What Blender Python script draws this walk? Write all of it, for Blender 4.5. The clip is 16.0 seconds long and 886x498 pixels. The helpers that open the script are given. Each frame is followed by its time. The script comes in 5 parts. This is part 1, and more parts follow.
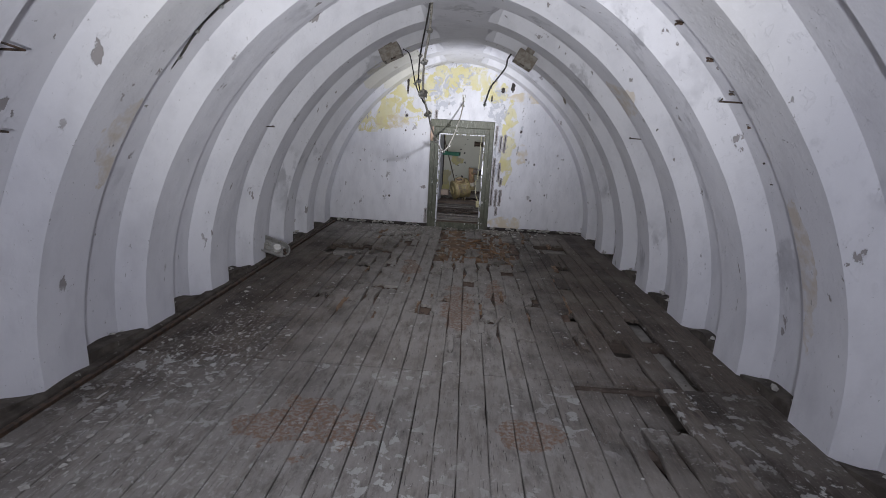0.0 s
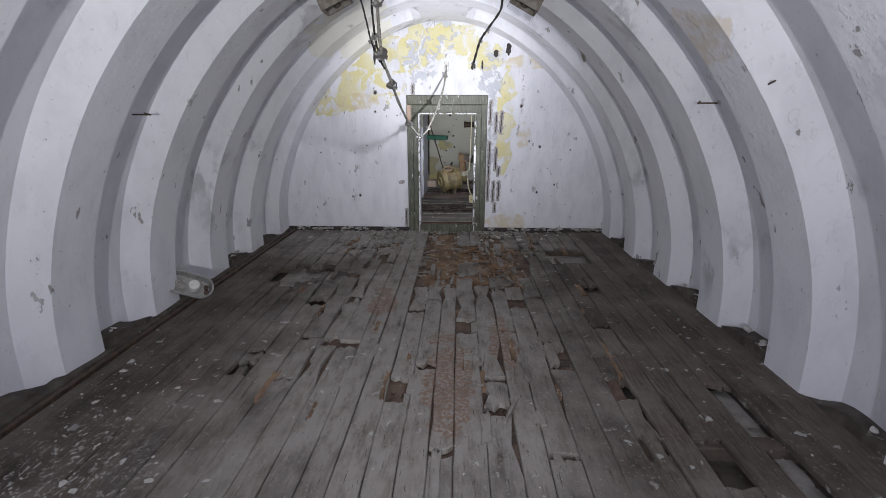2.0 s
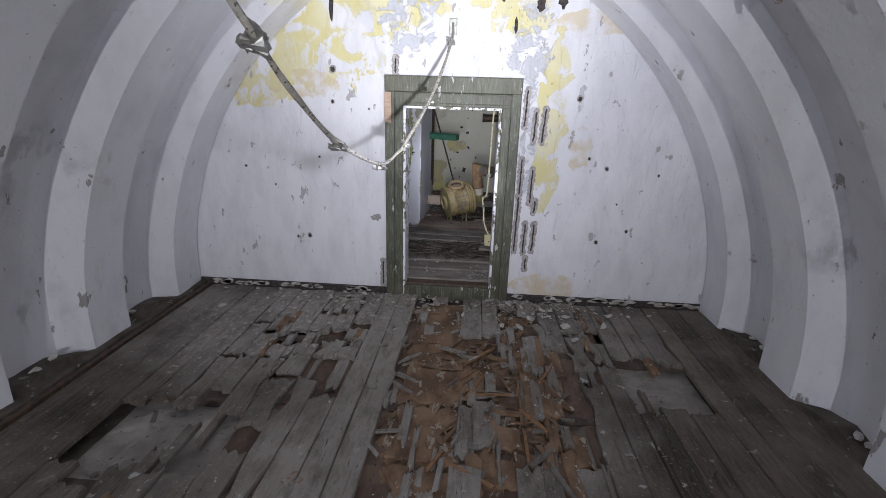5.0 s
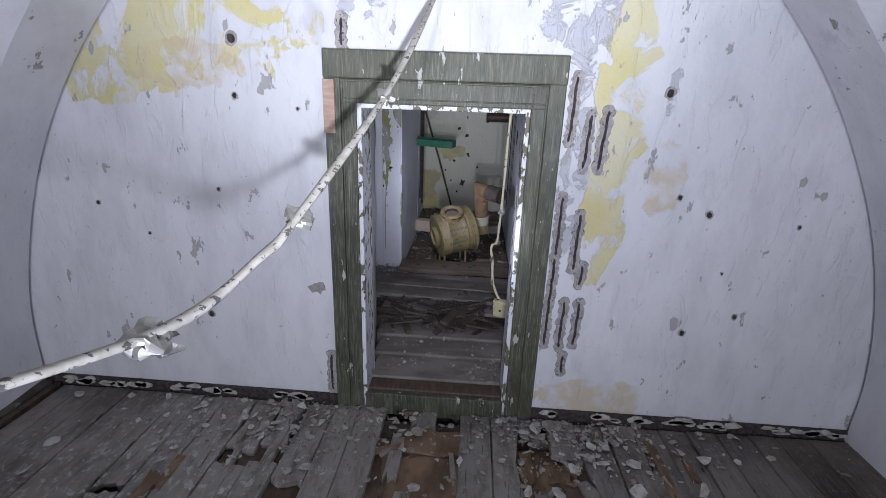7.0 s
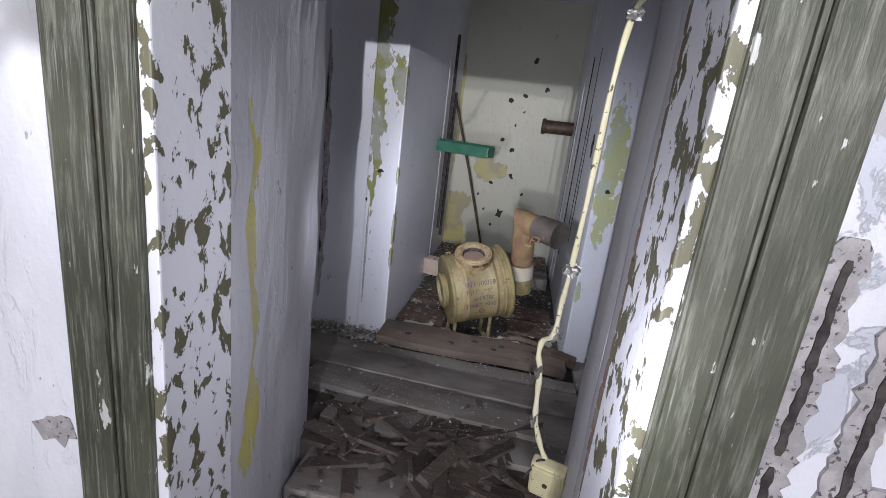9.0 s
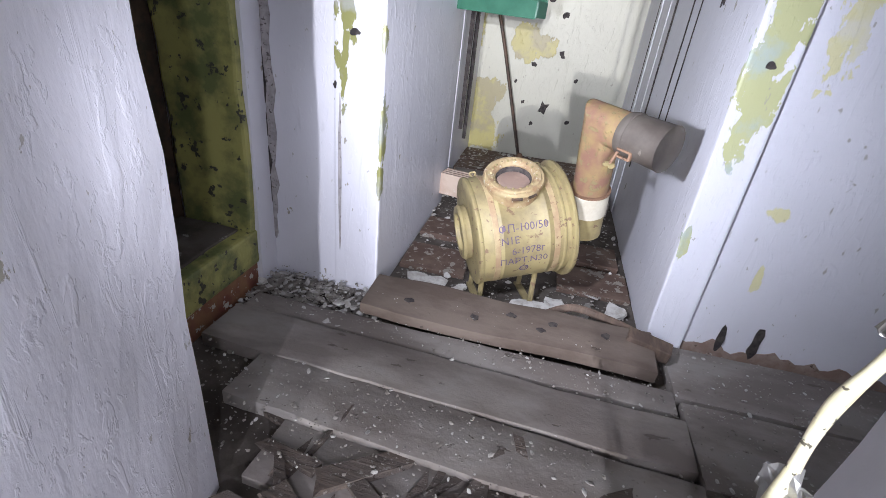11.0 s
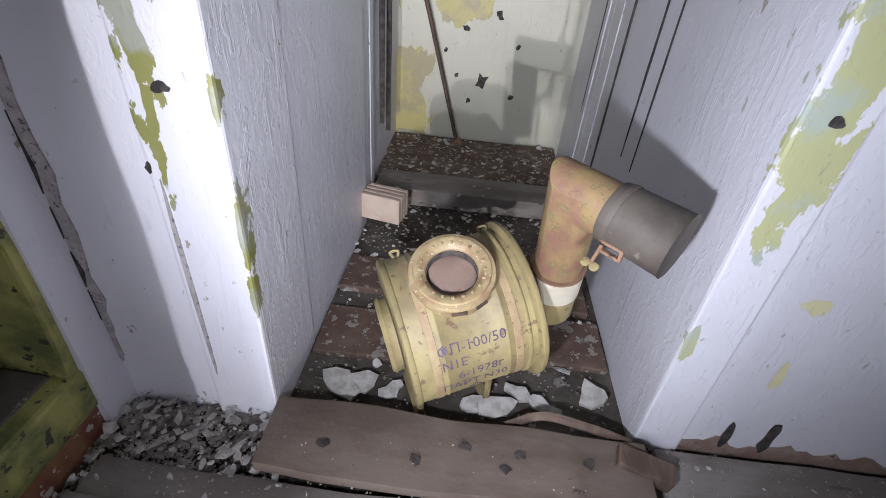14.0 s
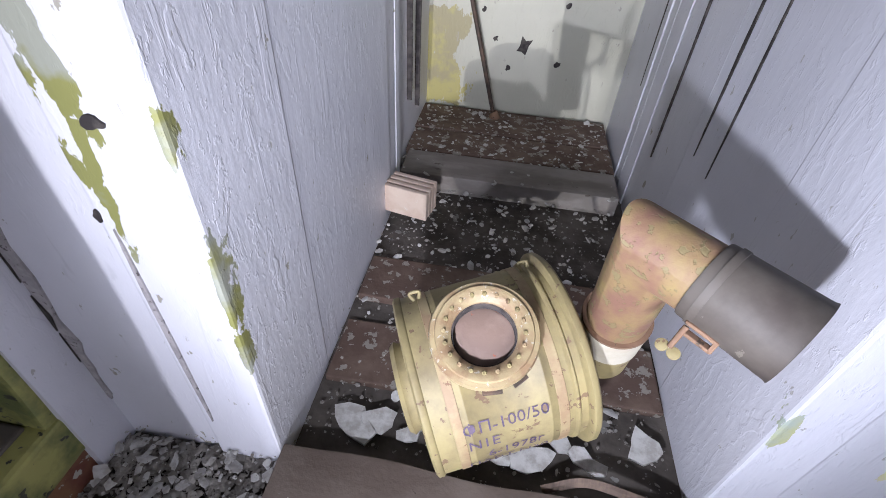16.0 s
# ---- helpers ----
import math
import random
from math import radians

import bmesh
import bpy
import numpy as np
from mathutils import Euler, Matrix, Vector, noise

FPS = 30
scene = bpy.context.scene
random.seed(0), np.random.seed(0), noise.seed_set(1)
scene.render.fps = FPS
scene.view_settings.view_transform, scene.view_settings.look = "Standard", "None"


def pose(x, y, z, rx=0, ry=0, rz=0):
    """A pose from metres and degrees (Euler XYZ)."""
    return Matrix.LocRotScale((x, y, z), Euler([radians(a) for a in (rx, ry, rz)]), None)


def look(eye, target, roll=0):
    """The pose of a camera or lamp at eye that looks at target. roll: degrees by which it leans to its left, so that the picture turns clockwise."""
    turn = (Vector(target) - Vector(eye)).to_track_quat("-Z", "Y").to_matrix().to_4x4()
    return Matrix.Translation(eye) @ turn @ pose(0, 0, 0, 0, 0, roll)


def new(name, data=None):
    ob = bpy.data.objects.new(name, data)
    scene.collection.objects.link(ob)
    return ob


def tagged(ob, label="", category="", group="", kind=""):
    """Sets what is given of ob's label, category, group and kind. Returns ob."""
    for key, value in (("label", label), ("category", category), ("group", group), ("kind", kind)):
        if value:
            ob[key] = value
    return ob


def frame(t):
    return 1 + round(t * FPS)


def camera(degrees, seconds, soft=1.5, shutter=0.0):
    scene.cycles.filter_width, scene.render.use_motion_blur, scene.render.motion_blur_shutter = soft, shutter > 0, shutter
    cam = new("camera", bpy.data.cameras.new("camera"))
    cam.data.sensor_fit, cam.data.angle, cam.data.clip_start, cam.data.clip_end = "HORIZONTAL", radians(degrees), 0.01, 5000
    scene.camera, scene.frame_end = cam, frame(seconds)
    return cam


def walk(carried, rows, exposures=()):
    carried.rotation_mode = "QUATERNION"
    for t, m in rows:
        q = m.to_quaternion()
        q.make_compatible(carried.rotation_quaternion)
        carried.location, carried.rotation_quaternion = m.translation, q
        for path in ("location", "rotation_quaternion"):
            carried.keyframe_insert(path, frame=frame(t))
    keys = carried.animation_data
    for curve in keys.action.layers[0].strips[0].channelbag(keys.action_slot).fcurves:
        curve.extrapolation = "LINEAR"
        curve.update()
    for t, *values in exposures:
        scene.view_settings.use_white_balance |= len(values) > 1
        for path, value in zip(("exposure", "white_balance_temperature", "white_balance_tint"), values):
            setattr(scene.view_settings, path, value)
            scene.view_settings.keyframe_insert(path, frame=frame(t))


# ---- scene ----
cam = camera(86.5, 16.0, 0.55)
PATH = [
    (0, (0.364, 0.078, 1.626), (0.288, 2.019, 1.151), 3.2),
    (0.5, (0.423, 0.443, 1.622), (0.338, 2.375, 1.113), 2.2),
    (1, (0.386, 0.874, 1.588), (0.297, 2.8, 1.057), 1.7),
    (1.5, (0.366, 1.294, 1.599), (0.314, 3.22, 1.061), 0.8),
    (2, (0.424, 1.769, 1.596), (0.361, 3.692, 1.052), 0.1),
    (2.5, (0.403, 2.216, 1.587), (0.325, 4.139, 1.04), 0.8),
    (3, (0.336, 2.627, 1.604), (0.286, 4.545, 1.04), 1.0),
    (3.2, (0.336, 2.802, 1.589), (0.284, 4.72, 1.024), 0.8),
    (5.3, (0.488, 4.752, 1.714), (0.358, 6.65, 1.098), 1.8),
    (5.5, (0.476, 4.943, 1.684), (0.349, 6.842, 1.071), 1.8),
    (6, (0.451, 5.385, 1.69), (0.364, 7.282, 1.064), 1.4),
    (6.5, (0.469, 5.802, 1.682), (0.381, 7.695, 1.043), 1.3),
    (7, (0.419, 6.161, 1.704), (0.303, 8.052, 1.066), 2.0),
    (7.5, (0.365, 6.63, 1.641), (0.279, 8.536, 1.043), 2.7),
    (8, (0.379, 7.044, 1.528), (0.265, 8.958, 0.958), 4.3),
    (8.5, (0.439, 7.438, 1.437), (0.196, 9.358, 0.931), 5.5),
    (9, (0.425, 7.744, 1.346), (0.146, 9.656, 0.833), 6.9),
    (9.5, (0.347, 8.094, 1.261), (0.049, 9.992, 0.703), 7.8),
    (10, (0.317, 8.302, 1.214), (-0.014, 10.143, 0.508), 6.8),
    (10.2, (0.321, 8.391, 1.174), (-0.048, 10.205, 0.418), 6.3),
    (12.3, (0.248, 8.961, 1.199), (0.047, 10.603, 0.076), 6.7),
    (12.5, (0.24, 9.005, 1.228), (0.042, 10.636, 0.089), 6.3),
    (13, (0.234, 9.081, 1.283), (0.019, 10.715, 0.149), 5.6),
    (13.5, (0.254, 9.237, 1.284), (0.124, 10.884, 0.157), 6.3),
    (14, (0.247, 9.322, 1.34), (0.182, 10.964, 0.201), 5.3),
    (14.5, (0.233, 9.355, 1.395), (0.144, 11.023, 0.294), 4.9),
    (15, (0.197, 9.437, 1.4), (0.125, 11.104, 0.298), 5.3),
    (15.5, (0.175, 9.512, 1.401), (0.058, 11.118, 0.215), 5.0),
    (16, (0.217, 9.615, 1.361), (0.044, 11.117, 0.052), 4.0),
]
walk(cam, [(t, look(eye, target, roll)) for t, eye, target, roll in PATH],
     exposures=[(0, -0.1, 6450, 10), (1.5, 0.15, 6450, 10), (2.5, 0.3, 6450, 10), (3, 0.42, 6450, 10), (5.3, 0.32, 6400, 11), (6.5, 0.32, 6200, 12), (7.5, 0.1, 5950, 13), (8.0, 0.15, 6000, 13), (8.5, 0.5, 6200, 13),
                (9.0, 1.0, 6450, 12), (9.5, 1.55, 6300, 13), (10.2, 2.0, 6250, 13), (12.3, 2.35, 6650, 12), (13.2, 2.3, 6600, 12), (14.2, 1.85, 6500, 12), (15, 1.8, 6500, 12), (16, 2.25, 6250, 14)])

# ---- light: a hand torch is the only light; its beam stands at several places along the walk ----
world = bpy.data.worlds.new("dark")
scene.world = world
world.use_nodes = True
world.node_tree.nodes["Background"].inputs[0].default_value = (0.02, 0.022, 0.026, 1)
world.node_tree.nodes["Background"].inputs[1].default_value = 0.2


def torch(eye, target, watts, cone, blend, radius=0.03, color=(0.865, 0.885, 1.0)):
    d = bpy.data.lights.new("torch_beam", "SPOT")
    d.energy, d.spot_size, d.spot_blend, d.shadow_soft_size, d.color = watts, radians(cone), blend, radius, color
    ob = new("torch_beam", d)
    ob.matrix_world = look(eye, target)
    return ob


torch((0.36, -0.35, 1.50), (0.25, 8.4, 2.1), 165, 150, 0.9)
torch((0.36, -0.36, 1.50), (-0.25, 8.4, 2.9), 290, 76, 1.0, 0.03, (0.97, 0.96, 0.88))
torch((0.36, 2.10, 1.50), (0.25, 8.4, 1.9), 62, 150, 0.9)
torch((0.46, 5.85, 1.50), (0.22, 8.4, 2.05), 88, 112, 1.0)
torch((0.46, 5.84, 1.50), (0.14, 8.4, 2.45), 165, 68, 1.0, 0.012, (0.93, 0.94, 0.96))
torch((0.50, 8.18, 1.02), (0.08, 10.6, 0.95), 4.8, 150, 0.8, 0.02, (0.86, 0.88, 1.0))
torch((0.11, 9.22, 1.10), (0.60, 10.85, 0.74), 22, 106, 1.0, 0.03, (0.83, 0.87, 1.0))
torch((0.20, 9.10, 1.08), (-0.9, 9.72, 0.72), 1.4, 80, 1.0, 0.03, (0.86, 0.88, 1.0))


# ---- materials ----
class Nodes:
    """A small builder for procedural materials in world coordinates."""

    def __init__(self, name, rough=0.8, metal=0.0):
        self.mat = bpy.data.materials.new(name)
        self.mat.use_nodes = True
        self.t = self.mat.node_tree
        self.bsdf = self.t.nodes["Principled BSDF"]
        self.bsdf.inputs["Roughness"].default_value = rough
        self.bsdf.inputs["Metallic"].default_value = metal
        self.pos = self.t.nodes.new("ShaderNodeNewGeometry").outputs["Position"]
        self.info = None

    def local(self):
        self.pos = self.t.nodes.new("ShaderNodeTexCoord").outputs["Object"]

    def put(self, a, socket):
        if isinstance(a, (int, float)):
            socket.default_value = a
        elif isinstance(a, tuple):
            socket.default_value = (*a, 1) if len(a) == 3 and len(socket.default_value) == 4 else a
        else:
            self.t.links.new(a, socket)

    def vec(self, sx, sy, sz):
        n = self.t.nodes.new("ShaderNodeVectorMath")
        n.operation = "MULTIPLY"
        self.put(self.pos, n.inputs[0])
        n.inputs[1].default_value = (sx, sy, sz)
        return n.outputs[0]

    def noise(self, scale, detail=4.0, stretch=None, rough=0.6, warp=0.0):
        n = self.t.nodes.new("ShaderNodeTexNoise")
        n.inputs["Scale"].default_value, n.inputs["Detail"].default_value = scale, detail
        n.inputs["Roughness"].default_value, n.inputs["Distortion"].default_value = rough, warp
        self.put(self.vec(*stretch) if stretch else self.pos, n.inputs["Vector"])
        return n.outputs["Fac"]

    def cells(self, scale, stretch=None, feature="F1"):
        n = self.t.nodes.new("ShaderNodeTexVoronoi")
        n.feature = feature
        n.inputs["Scale"].default_value = scale
        self.put(self.vec(*stretch) if stretch else self.pos, n.inputs["Vector"])
        return n.outputs["Distance"]

    def step(self, fac, a, b):
        n = self.t.nodes.new("ShaderNodeMapRange")
        self.put(fac, n.inputs[0])
        n.inputs[1].default_value, n.inputs[2].default_value = a, b
        return n.outputs[0]

    def math(self, op, a, b=0.0):
        n = self.t.nodes.new("ShaderNodeMath")
        n.operation = op
        self.put(a, n.inputs[0])
        self.put(b, n.inputs[1])
        return n.outputs[0]

    def mix(self, fac, a, b):
        n = self.t.nodes.new("ShaderNodeMix")
        n.data_type = "RGBA"
        self.put(fac, n.inputs[0])
        self.put(a, n.inputs[6])
        self.put(b, n.inputs[7])
        return n.outputs[2]

    def blob(self, centre, radii, fray, ragged=0.55, soft=0.03):
        """1 inside a ragged patch round centre, 0 outside."""
        n = self.t.nodes.new("ShaderNodeVectorMath")
        n.operation = "SUBTRACT"
        self.put(self.pos, n.inputs[0])
        n.inputs[1].default_value = centre
        d = self.t.nodes.new("ShaderNodeVectorMath")
        d.operation = "DIVIDE"
        self.put(n.outputs[0], d.inputs[0])
        d.inputs[1].default_value = radii
        ln = self.t.nodes.new("ShaderNodeVectorMath")
        ln.operation = "LENGTH"
        self.put(d.outputs[0], ln.inputs[0])
        f = self.math("ADD", ln.outputs["Value"], self.math("MULTIPLY", self.math("SUBTRACT", fray, 0.5), ragged * 4))
        return self.step(f, 1 + soft, 1 - soft)

    def blobs(self, items, fray, ragged=0.55, soft=0.03):
        total = None
        for c, r in items:
            m = self.blob(c, r, fray, ragged, soft)
            total = m if total is None else self.math("MAXIMUM", total, m)
        return total

    def chance(self):
        if self.info is None:
            self.info = self.t.nodes.new("ShaderNodeObjectInfo").outputs["Random"]
        return self.info

    def done(self, color, bump=None, strength=0.4, distance=0.01, rough=None):
        self.put(color, self.bsdf.inputs["Base Color"])
        if rough is not None:
            self.put(rough, self.bsdf.inputs["Roughness"])
        if bump is not None:
            n = self.t.nodes.new("ShaderNodeBump")
            n.inputs["Strength"].default_value, n.inputs["Distance"].default_value = strength, distance
            self.put(bump, n.inputs["Height"])
            self.put(n.outputs[0], self.bsdf.inputs["Normal"])
        return self.mat


WHITE, YELLOW = (0.74, 0.74, 0.78), (0.66, 0.56, 0.16)


def vault_paint():
    n = Nodes("vault_limewash", 0.62)
    big, mid, fine = n.noise(0.9, 5), n.noise(4, 6, (1, 1, 0.5)), n.noise(30, 5)
    c = n.mix(n.step(mid, 0.45, 0.75), WHITE, (0.62, 0.62, 0.66))
    c = n.mix(n.math("MULTIPLY", n.step(big, 0.58, 0.68), n.step(mid, 0.5, 0.56)), c, (0.46, 0.46, 0.49))
    fray = n.noise(5, 6, (1, 1, 0.6))
    stain = n.blobs([((-1.98, 2.25, 0.75), (0.3, 0.1, 0.22)), ((-1.75, 2.75, 1.5), (0.4, 0.14, 0.25)),
                     ((2.3, 2.75, 1.0), (0.3, 0.08, 0.5)), ((1.7, 4.6, 2.0), (0.4, 0.3, 0.15)),
                     ((2.0, 3.0, 1.7), (0.3, 0.1, 0.3))], fray, 0.5)
    c = n.mix(n.math("MULTIPLY", n.math("MULTIPLY", stain, n.step(n.noise(11, 6), 0.35, 0.6)), 0.6), c, (0.55, 0.46, 0.33))
    flake = n.math("MULTIPLY", n.step(n.noise(9, 7, (1, 1, 0.45)), 0.655, 0.67), n.step(big, 0.42, 0.5))
    c = n.mix(flake, c, (0.33, 0.31, 0.31))
    c = n.mix(n.math("MULTIPLY", n.blob((-0.75, 7.4, 2.5), (0.5, 1.2, 0.3), fray), 0.4), c, (0.66, 0.62, 0.40))
    speck = n.math("MULTIPLY", n.step(n.noise(38, 5, (1, 1, 0.6)), 0.68, 0.70), 0.6)
    c = n.mix(speck, c, (0.30, 0.29, 0.29))
    peel = n.step(n.noise(17, 6, (1, 1, 0.45)), 0.60, 0.63)
    return n.done(c, n.math("ADD", n.math("ADD", n.math("MULTIPLY", fine, 0.5), n.math("MULTIPLY", peel, 0.25)), n.math("SUBTRACT", mid, flake)), 0.6, 0.010)


def end_wall_paint():
    n = Nodes("end_wall_limewash", 0.75)
    fray, mid, fine = n.noise(5, 7), n.noise(7, 6, (1, 1, 0.4)), n.noise(45, 4)
    c = n.mix(n.step(mid, 0.42, 0.72), WHITE, (0.63, 0.63, 0.67))
    yel = n.blobs([((-1.0, 8.4, 2.0), (0.55, 1, 0.26)), ((-1.35, 8.4, 1.72), (0.35, 1, 0.12)), ((-0.5, 8.4, 2.35), (0.45, 1, 0.25)),
                   ((1.07, 8.4, 1.75), (0.11, 1, 0.5)), ((1.02, 8.4, 1.15), (0.10, 1, 0.35)), ((0.25, 8.4, 2.55), (0.5, 1, 0.22)),
                   ((0.75, 8.4, 2.35), (0.22, 1, 0.2)), ((-0.35, 8.4, 1.95), (0.1, 1, 0.1))], fray, 0.55)
    yel = n.math("MULTIPLY", yel, n.step(n.noise(4.5, 8, (1, 1, 0.8), 0.65, 0.6), 0.44, 0.50))
    c = n.mix(n.math("MULTIPLY", yel, 0.85), c, n.mix(n.step(n.noise(3, 5), 0.4, 0.65), (0.64, 0.57, 0.22), (0.68, 0.64, 0.42)))
    och = n.blobs([((1.28, 8.4, 2.27), (0.28, 1, 0.09)), ((-0.95, 8.4, 1.78), (0.3, 1, 0.1)), ((1.3, 8.4, 1.32), (0.1, 1, 0.16)), ((1.1, 8.4, 0.12), (0.3, 1, 0.14))], fray, 0.4)
    c = n.mix(n.math("MULTIPLY", n.math("MULTIPLY", och, 0.7), n.step(n.noise(6, 7), 0.4, 0.56)), c, (0.60, 0.50, 0.32))
    gry = n.blobs([((-0.1, 8.4, 2.3), (0.2, 1, 0.28)), ((0.1, 8.4, 2.62), (0.25, 1, 0.2)), ((0.85, 8.4, 2.1), (0.16, 1, 0.3)),
                   ((0.88, 8.4, 1.4), (0.06, 1, 0.5)), ((1.27, 8.4, 1.72), (0.03, 1, 0.09))], n.noise(8, 7), 0.6)
    gry = n.math("MULTIPLY", gry, n.step(n.noise(7, 8, None, 0.7, 0.8), 0.48, 0.52))
    c = n.mix(gry, c, (0.52, 0.53, 0.58))
    flake = n.math("MAXIMUM", n.step(n.noise(11, 8, (1, 1, 0.55)), 0.655, 0.665), n.step(n.noise(42, 5, (1, 1, 0.5)), 0.69, 0.70))
    c = n.mix(flake, c, (0.42, 0.41, 0.42))
    blister = n.step(n.noise(12, 6, (1, 1, 0.3), 0.6, 0.8), 0.57, 0.63)
    h = n.math("SUBTRACT", n.math("MULTIPLY", fine, 0.5), n.math("ADD", n.math("MULTIPLY", yel, 0.5), n.math("MULTIPLY", n.math("MAXIMUM", gry, flake), 0.8)))
    return n.done(c, n.math("ADD", n.math("ADD", h, n.math("MULTIPLY", blister, 0.45)), n.math("MULTIPLY", mid, 0.8)), 0.65, 0.008)


def plaster(name, white=(0.72, 0.72, 0.77), patches=(), tint=YELLOW, other=(0.30, 0.36, 0.30), stretch=(1, 1, 0.5), relief=0.2, fringe=0.7, fine_edge=9.0):
    n = Nodes(name, 0.46)
    brush, fine, big = n.noise(8, 8, stretch, 0.58, 0.7), n.noise(42, 5, (1, 1, 0.6)), n.noise(1.4, 5)
    c = n.mix(n.step(big, 0.4, 0.75), white, tuple(v * 0.86 for v in white))
    fray = n.noise(fine_edge, 8, (1, 1, 0.5), 0.65)
    blister = n.step(n.noise(24, 5, (1, 1, 0.5), 0.55, 0.6), 0.58, 0.64)
    groove = n.noise(46, 4, (1, 1, stretch[2] * 0.22), 0.6, 0.35)
    drip = n.step(n.noise(19, 5, (1, 1, stretch[2] * 0.2), 0.6, 0.5), 0.60, 0.66)
    c = n.mix(n.math("MULTIPLY", n.step(groove, 0.66, 0.74), 0.25), c, tuple(v * 0.6 for v in white))
    brush = n.math("ADD", brush, n.math("ADD", n.math("MULTIPLY", groove, 0.28), n.math("MULTIPLY", drip, 0.30)))
    h = n.math("ADD", n.math("ADD", brush, n.math("MULTIPLY", blister, 0.3)), n.math("ADD", n.math("MULTIPLY", fine, 0.4), n.math("MULTIPLY", n.step(n.noise(60, 3, (1, 1, 0.5)), 0.60, 0.66), 0.25)))
    if patches:
        m = n.blobs(patches, fray, fringe)
        c = n.mix(m, c, n.mix(n.step(n.noise(6, 5), 0.46, 0.56), tint, other))
        h = n.math("SUBTRACT", h, n.math("MULTIPLY", m, 0.5))
    chip = n.math("MAXIMUM", n.step(n.noise(14, 8, (1, 1, 0.6)), 0.69, 0.70), n.math("MULTIPLY", n.step(n.noise(48, 5, (1, 1, 0.4)), 0.68, 0.69), 0.7))
    h = n.math("SUBTRACT", h, n.math("MULTIPLY", chip, 0.6))
    c = n.mix(chip, c, (0.35, 0.33, 0.28))
    return n.done(c, h, relief, 0.009)


def wood_floor(name, base, dark, dust, splash=0.0, along=(9, 0.7, 9), earth=False, trodden=False):
    n = Nodes(name, 0.78)
    grain = n.noise(7, 7, along, 0.7, 0.4)
    wear, fine = n.noise(2.2, 6), n.noise(40, 5)
    c = n.mix(n.step(grain, 0.36, 0.62), dark, base)
    c = n.mix(n.math("MULTIPLY", n.step(n.noise(30, 6, along, 0.7), 0.52, 0.7), 0.6), c, dark)
    v = n.t.nodes.new("ShaderNodeHueSaturation")
    n.put(c, v.inputs["Color"])
    n.put(n.math("ADD", n.math("MULTIPLY", n.chance(), 0.7), 0.65), v.inputs["Value"])
    c = v.outputs[0]
    c = n.mix(n.math("MULTIPLY", n.step(wear, 0.42, 0.68), 0.75), c, dust)
    if trodden:
        d = n.blobs([((-0.1, 7.8, 0), (1.7, 0.9, 1)), ((0.1, 5.0, 0), (1.0, 2.6, 1)), ((0.2, 2.0, 0), (1.3, 2.0, 1)), ((-0.9, 1.6, 0), (0.8, 1.3, 1))], n.noise(2.0, 6), 0.5, 0.5)
        d = n.math("MULTIPLY", d, n.step(n.noise(13, 7, (1, 0.35, 1), 0.68), 0.20, 0.54))
        c = n.mix(n.math("MULTIPLY", d, 0.72), c, (0.37, 0.35, 0.325))
        lime = n.blobs([((-1.15, 1.3, 0), (0.75, 1.3, 1)), ((-0.2, 1.0, 0), (0.6, 0.7, 1)), ((-1.4, 3.2, 0), (0.4, 0.7, 1)), ((-1.0, 7.7, 0), (0.7, 0.6, 1))], n.noise(3, 6), 0.5, 0.4)
        lime = n.math("MULTIPLY", lime, n.step(n.noise(30, 8, (1, 0.7, 1), 0.72, 0.4), 0.545, 0.60))
        c = n.mix(n.math("MULTIPLY", lime, 0.8), c, (0.46, 0.45, 0.43))
    split = n.step(n.noise(26, 6, (along[0] * 0.55, along[1] * 0.45, 1), 0.62, 0.5), 0.635, 0.66)
    c = n.mix(n.math("MULTIPLY", split, 0.75), c, (0.018, 0.013, 0.010))
    c = n.mix(n.math("MULTIPLY", n.step(n.noise(60, 4), 0.62, 0.66), 0.5), c, (0.36, 0.345, 0.32))
    if splash:
        s = n.math("MULTIPLY", n.step(n.noise(11, 6, None, 0.62, 0.3), 0.66 - 0.06 * splash, 0.68 - 0.06 * splash), n.step(n.noise(0.8, 3), 0.42, 0.6))
        c = n.mix(n.math("MULTIPLY", s, 0.9), c, (0.50, 0.50, 0.48))
    if earth:
        e = n.blobs([((-0.5, 2.4, 0), (0.3, 0.22, 1)), ((0.8, 2.45, 0), (0.2, 0.14, 1)), ((0.35, 4.4, 0), (0.16, 0.5, 1)), ((0.75, 4.9, 0), (0.10, 0.4, 1)), ((-0.25, 5.7, 0), (0.1, 0.4, 1))], n.noise(3.5, 6), 0.9)
        c = n.mix(n.math("MULTIPLY", n.math("MULTIPLY", e, n.step(fine, 0.40, 0.58)), 0.85), c, (0.21, 0.125, 0.08))
    h = n.math("ADD", n.math("MULTIPLY", grain, 1.0), n.math("SUBTRACT", n.math("MULTIPLY", fine, 0.4), n.math("MULTIPLY", split, 0.9)))
    return n.done(c, h, 0.85, 0.006)


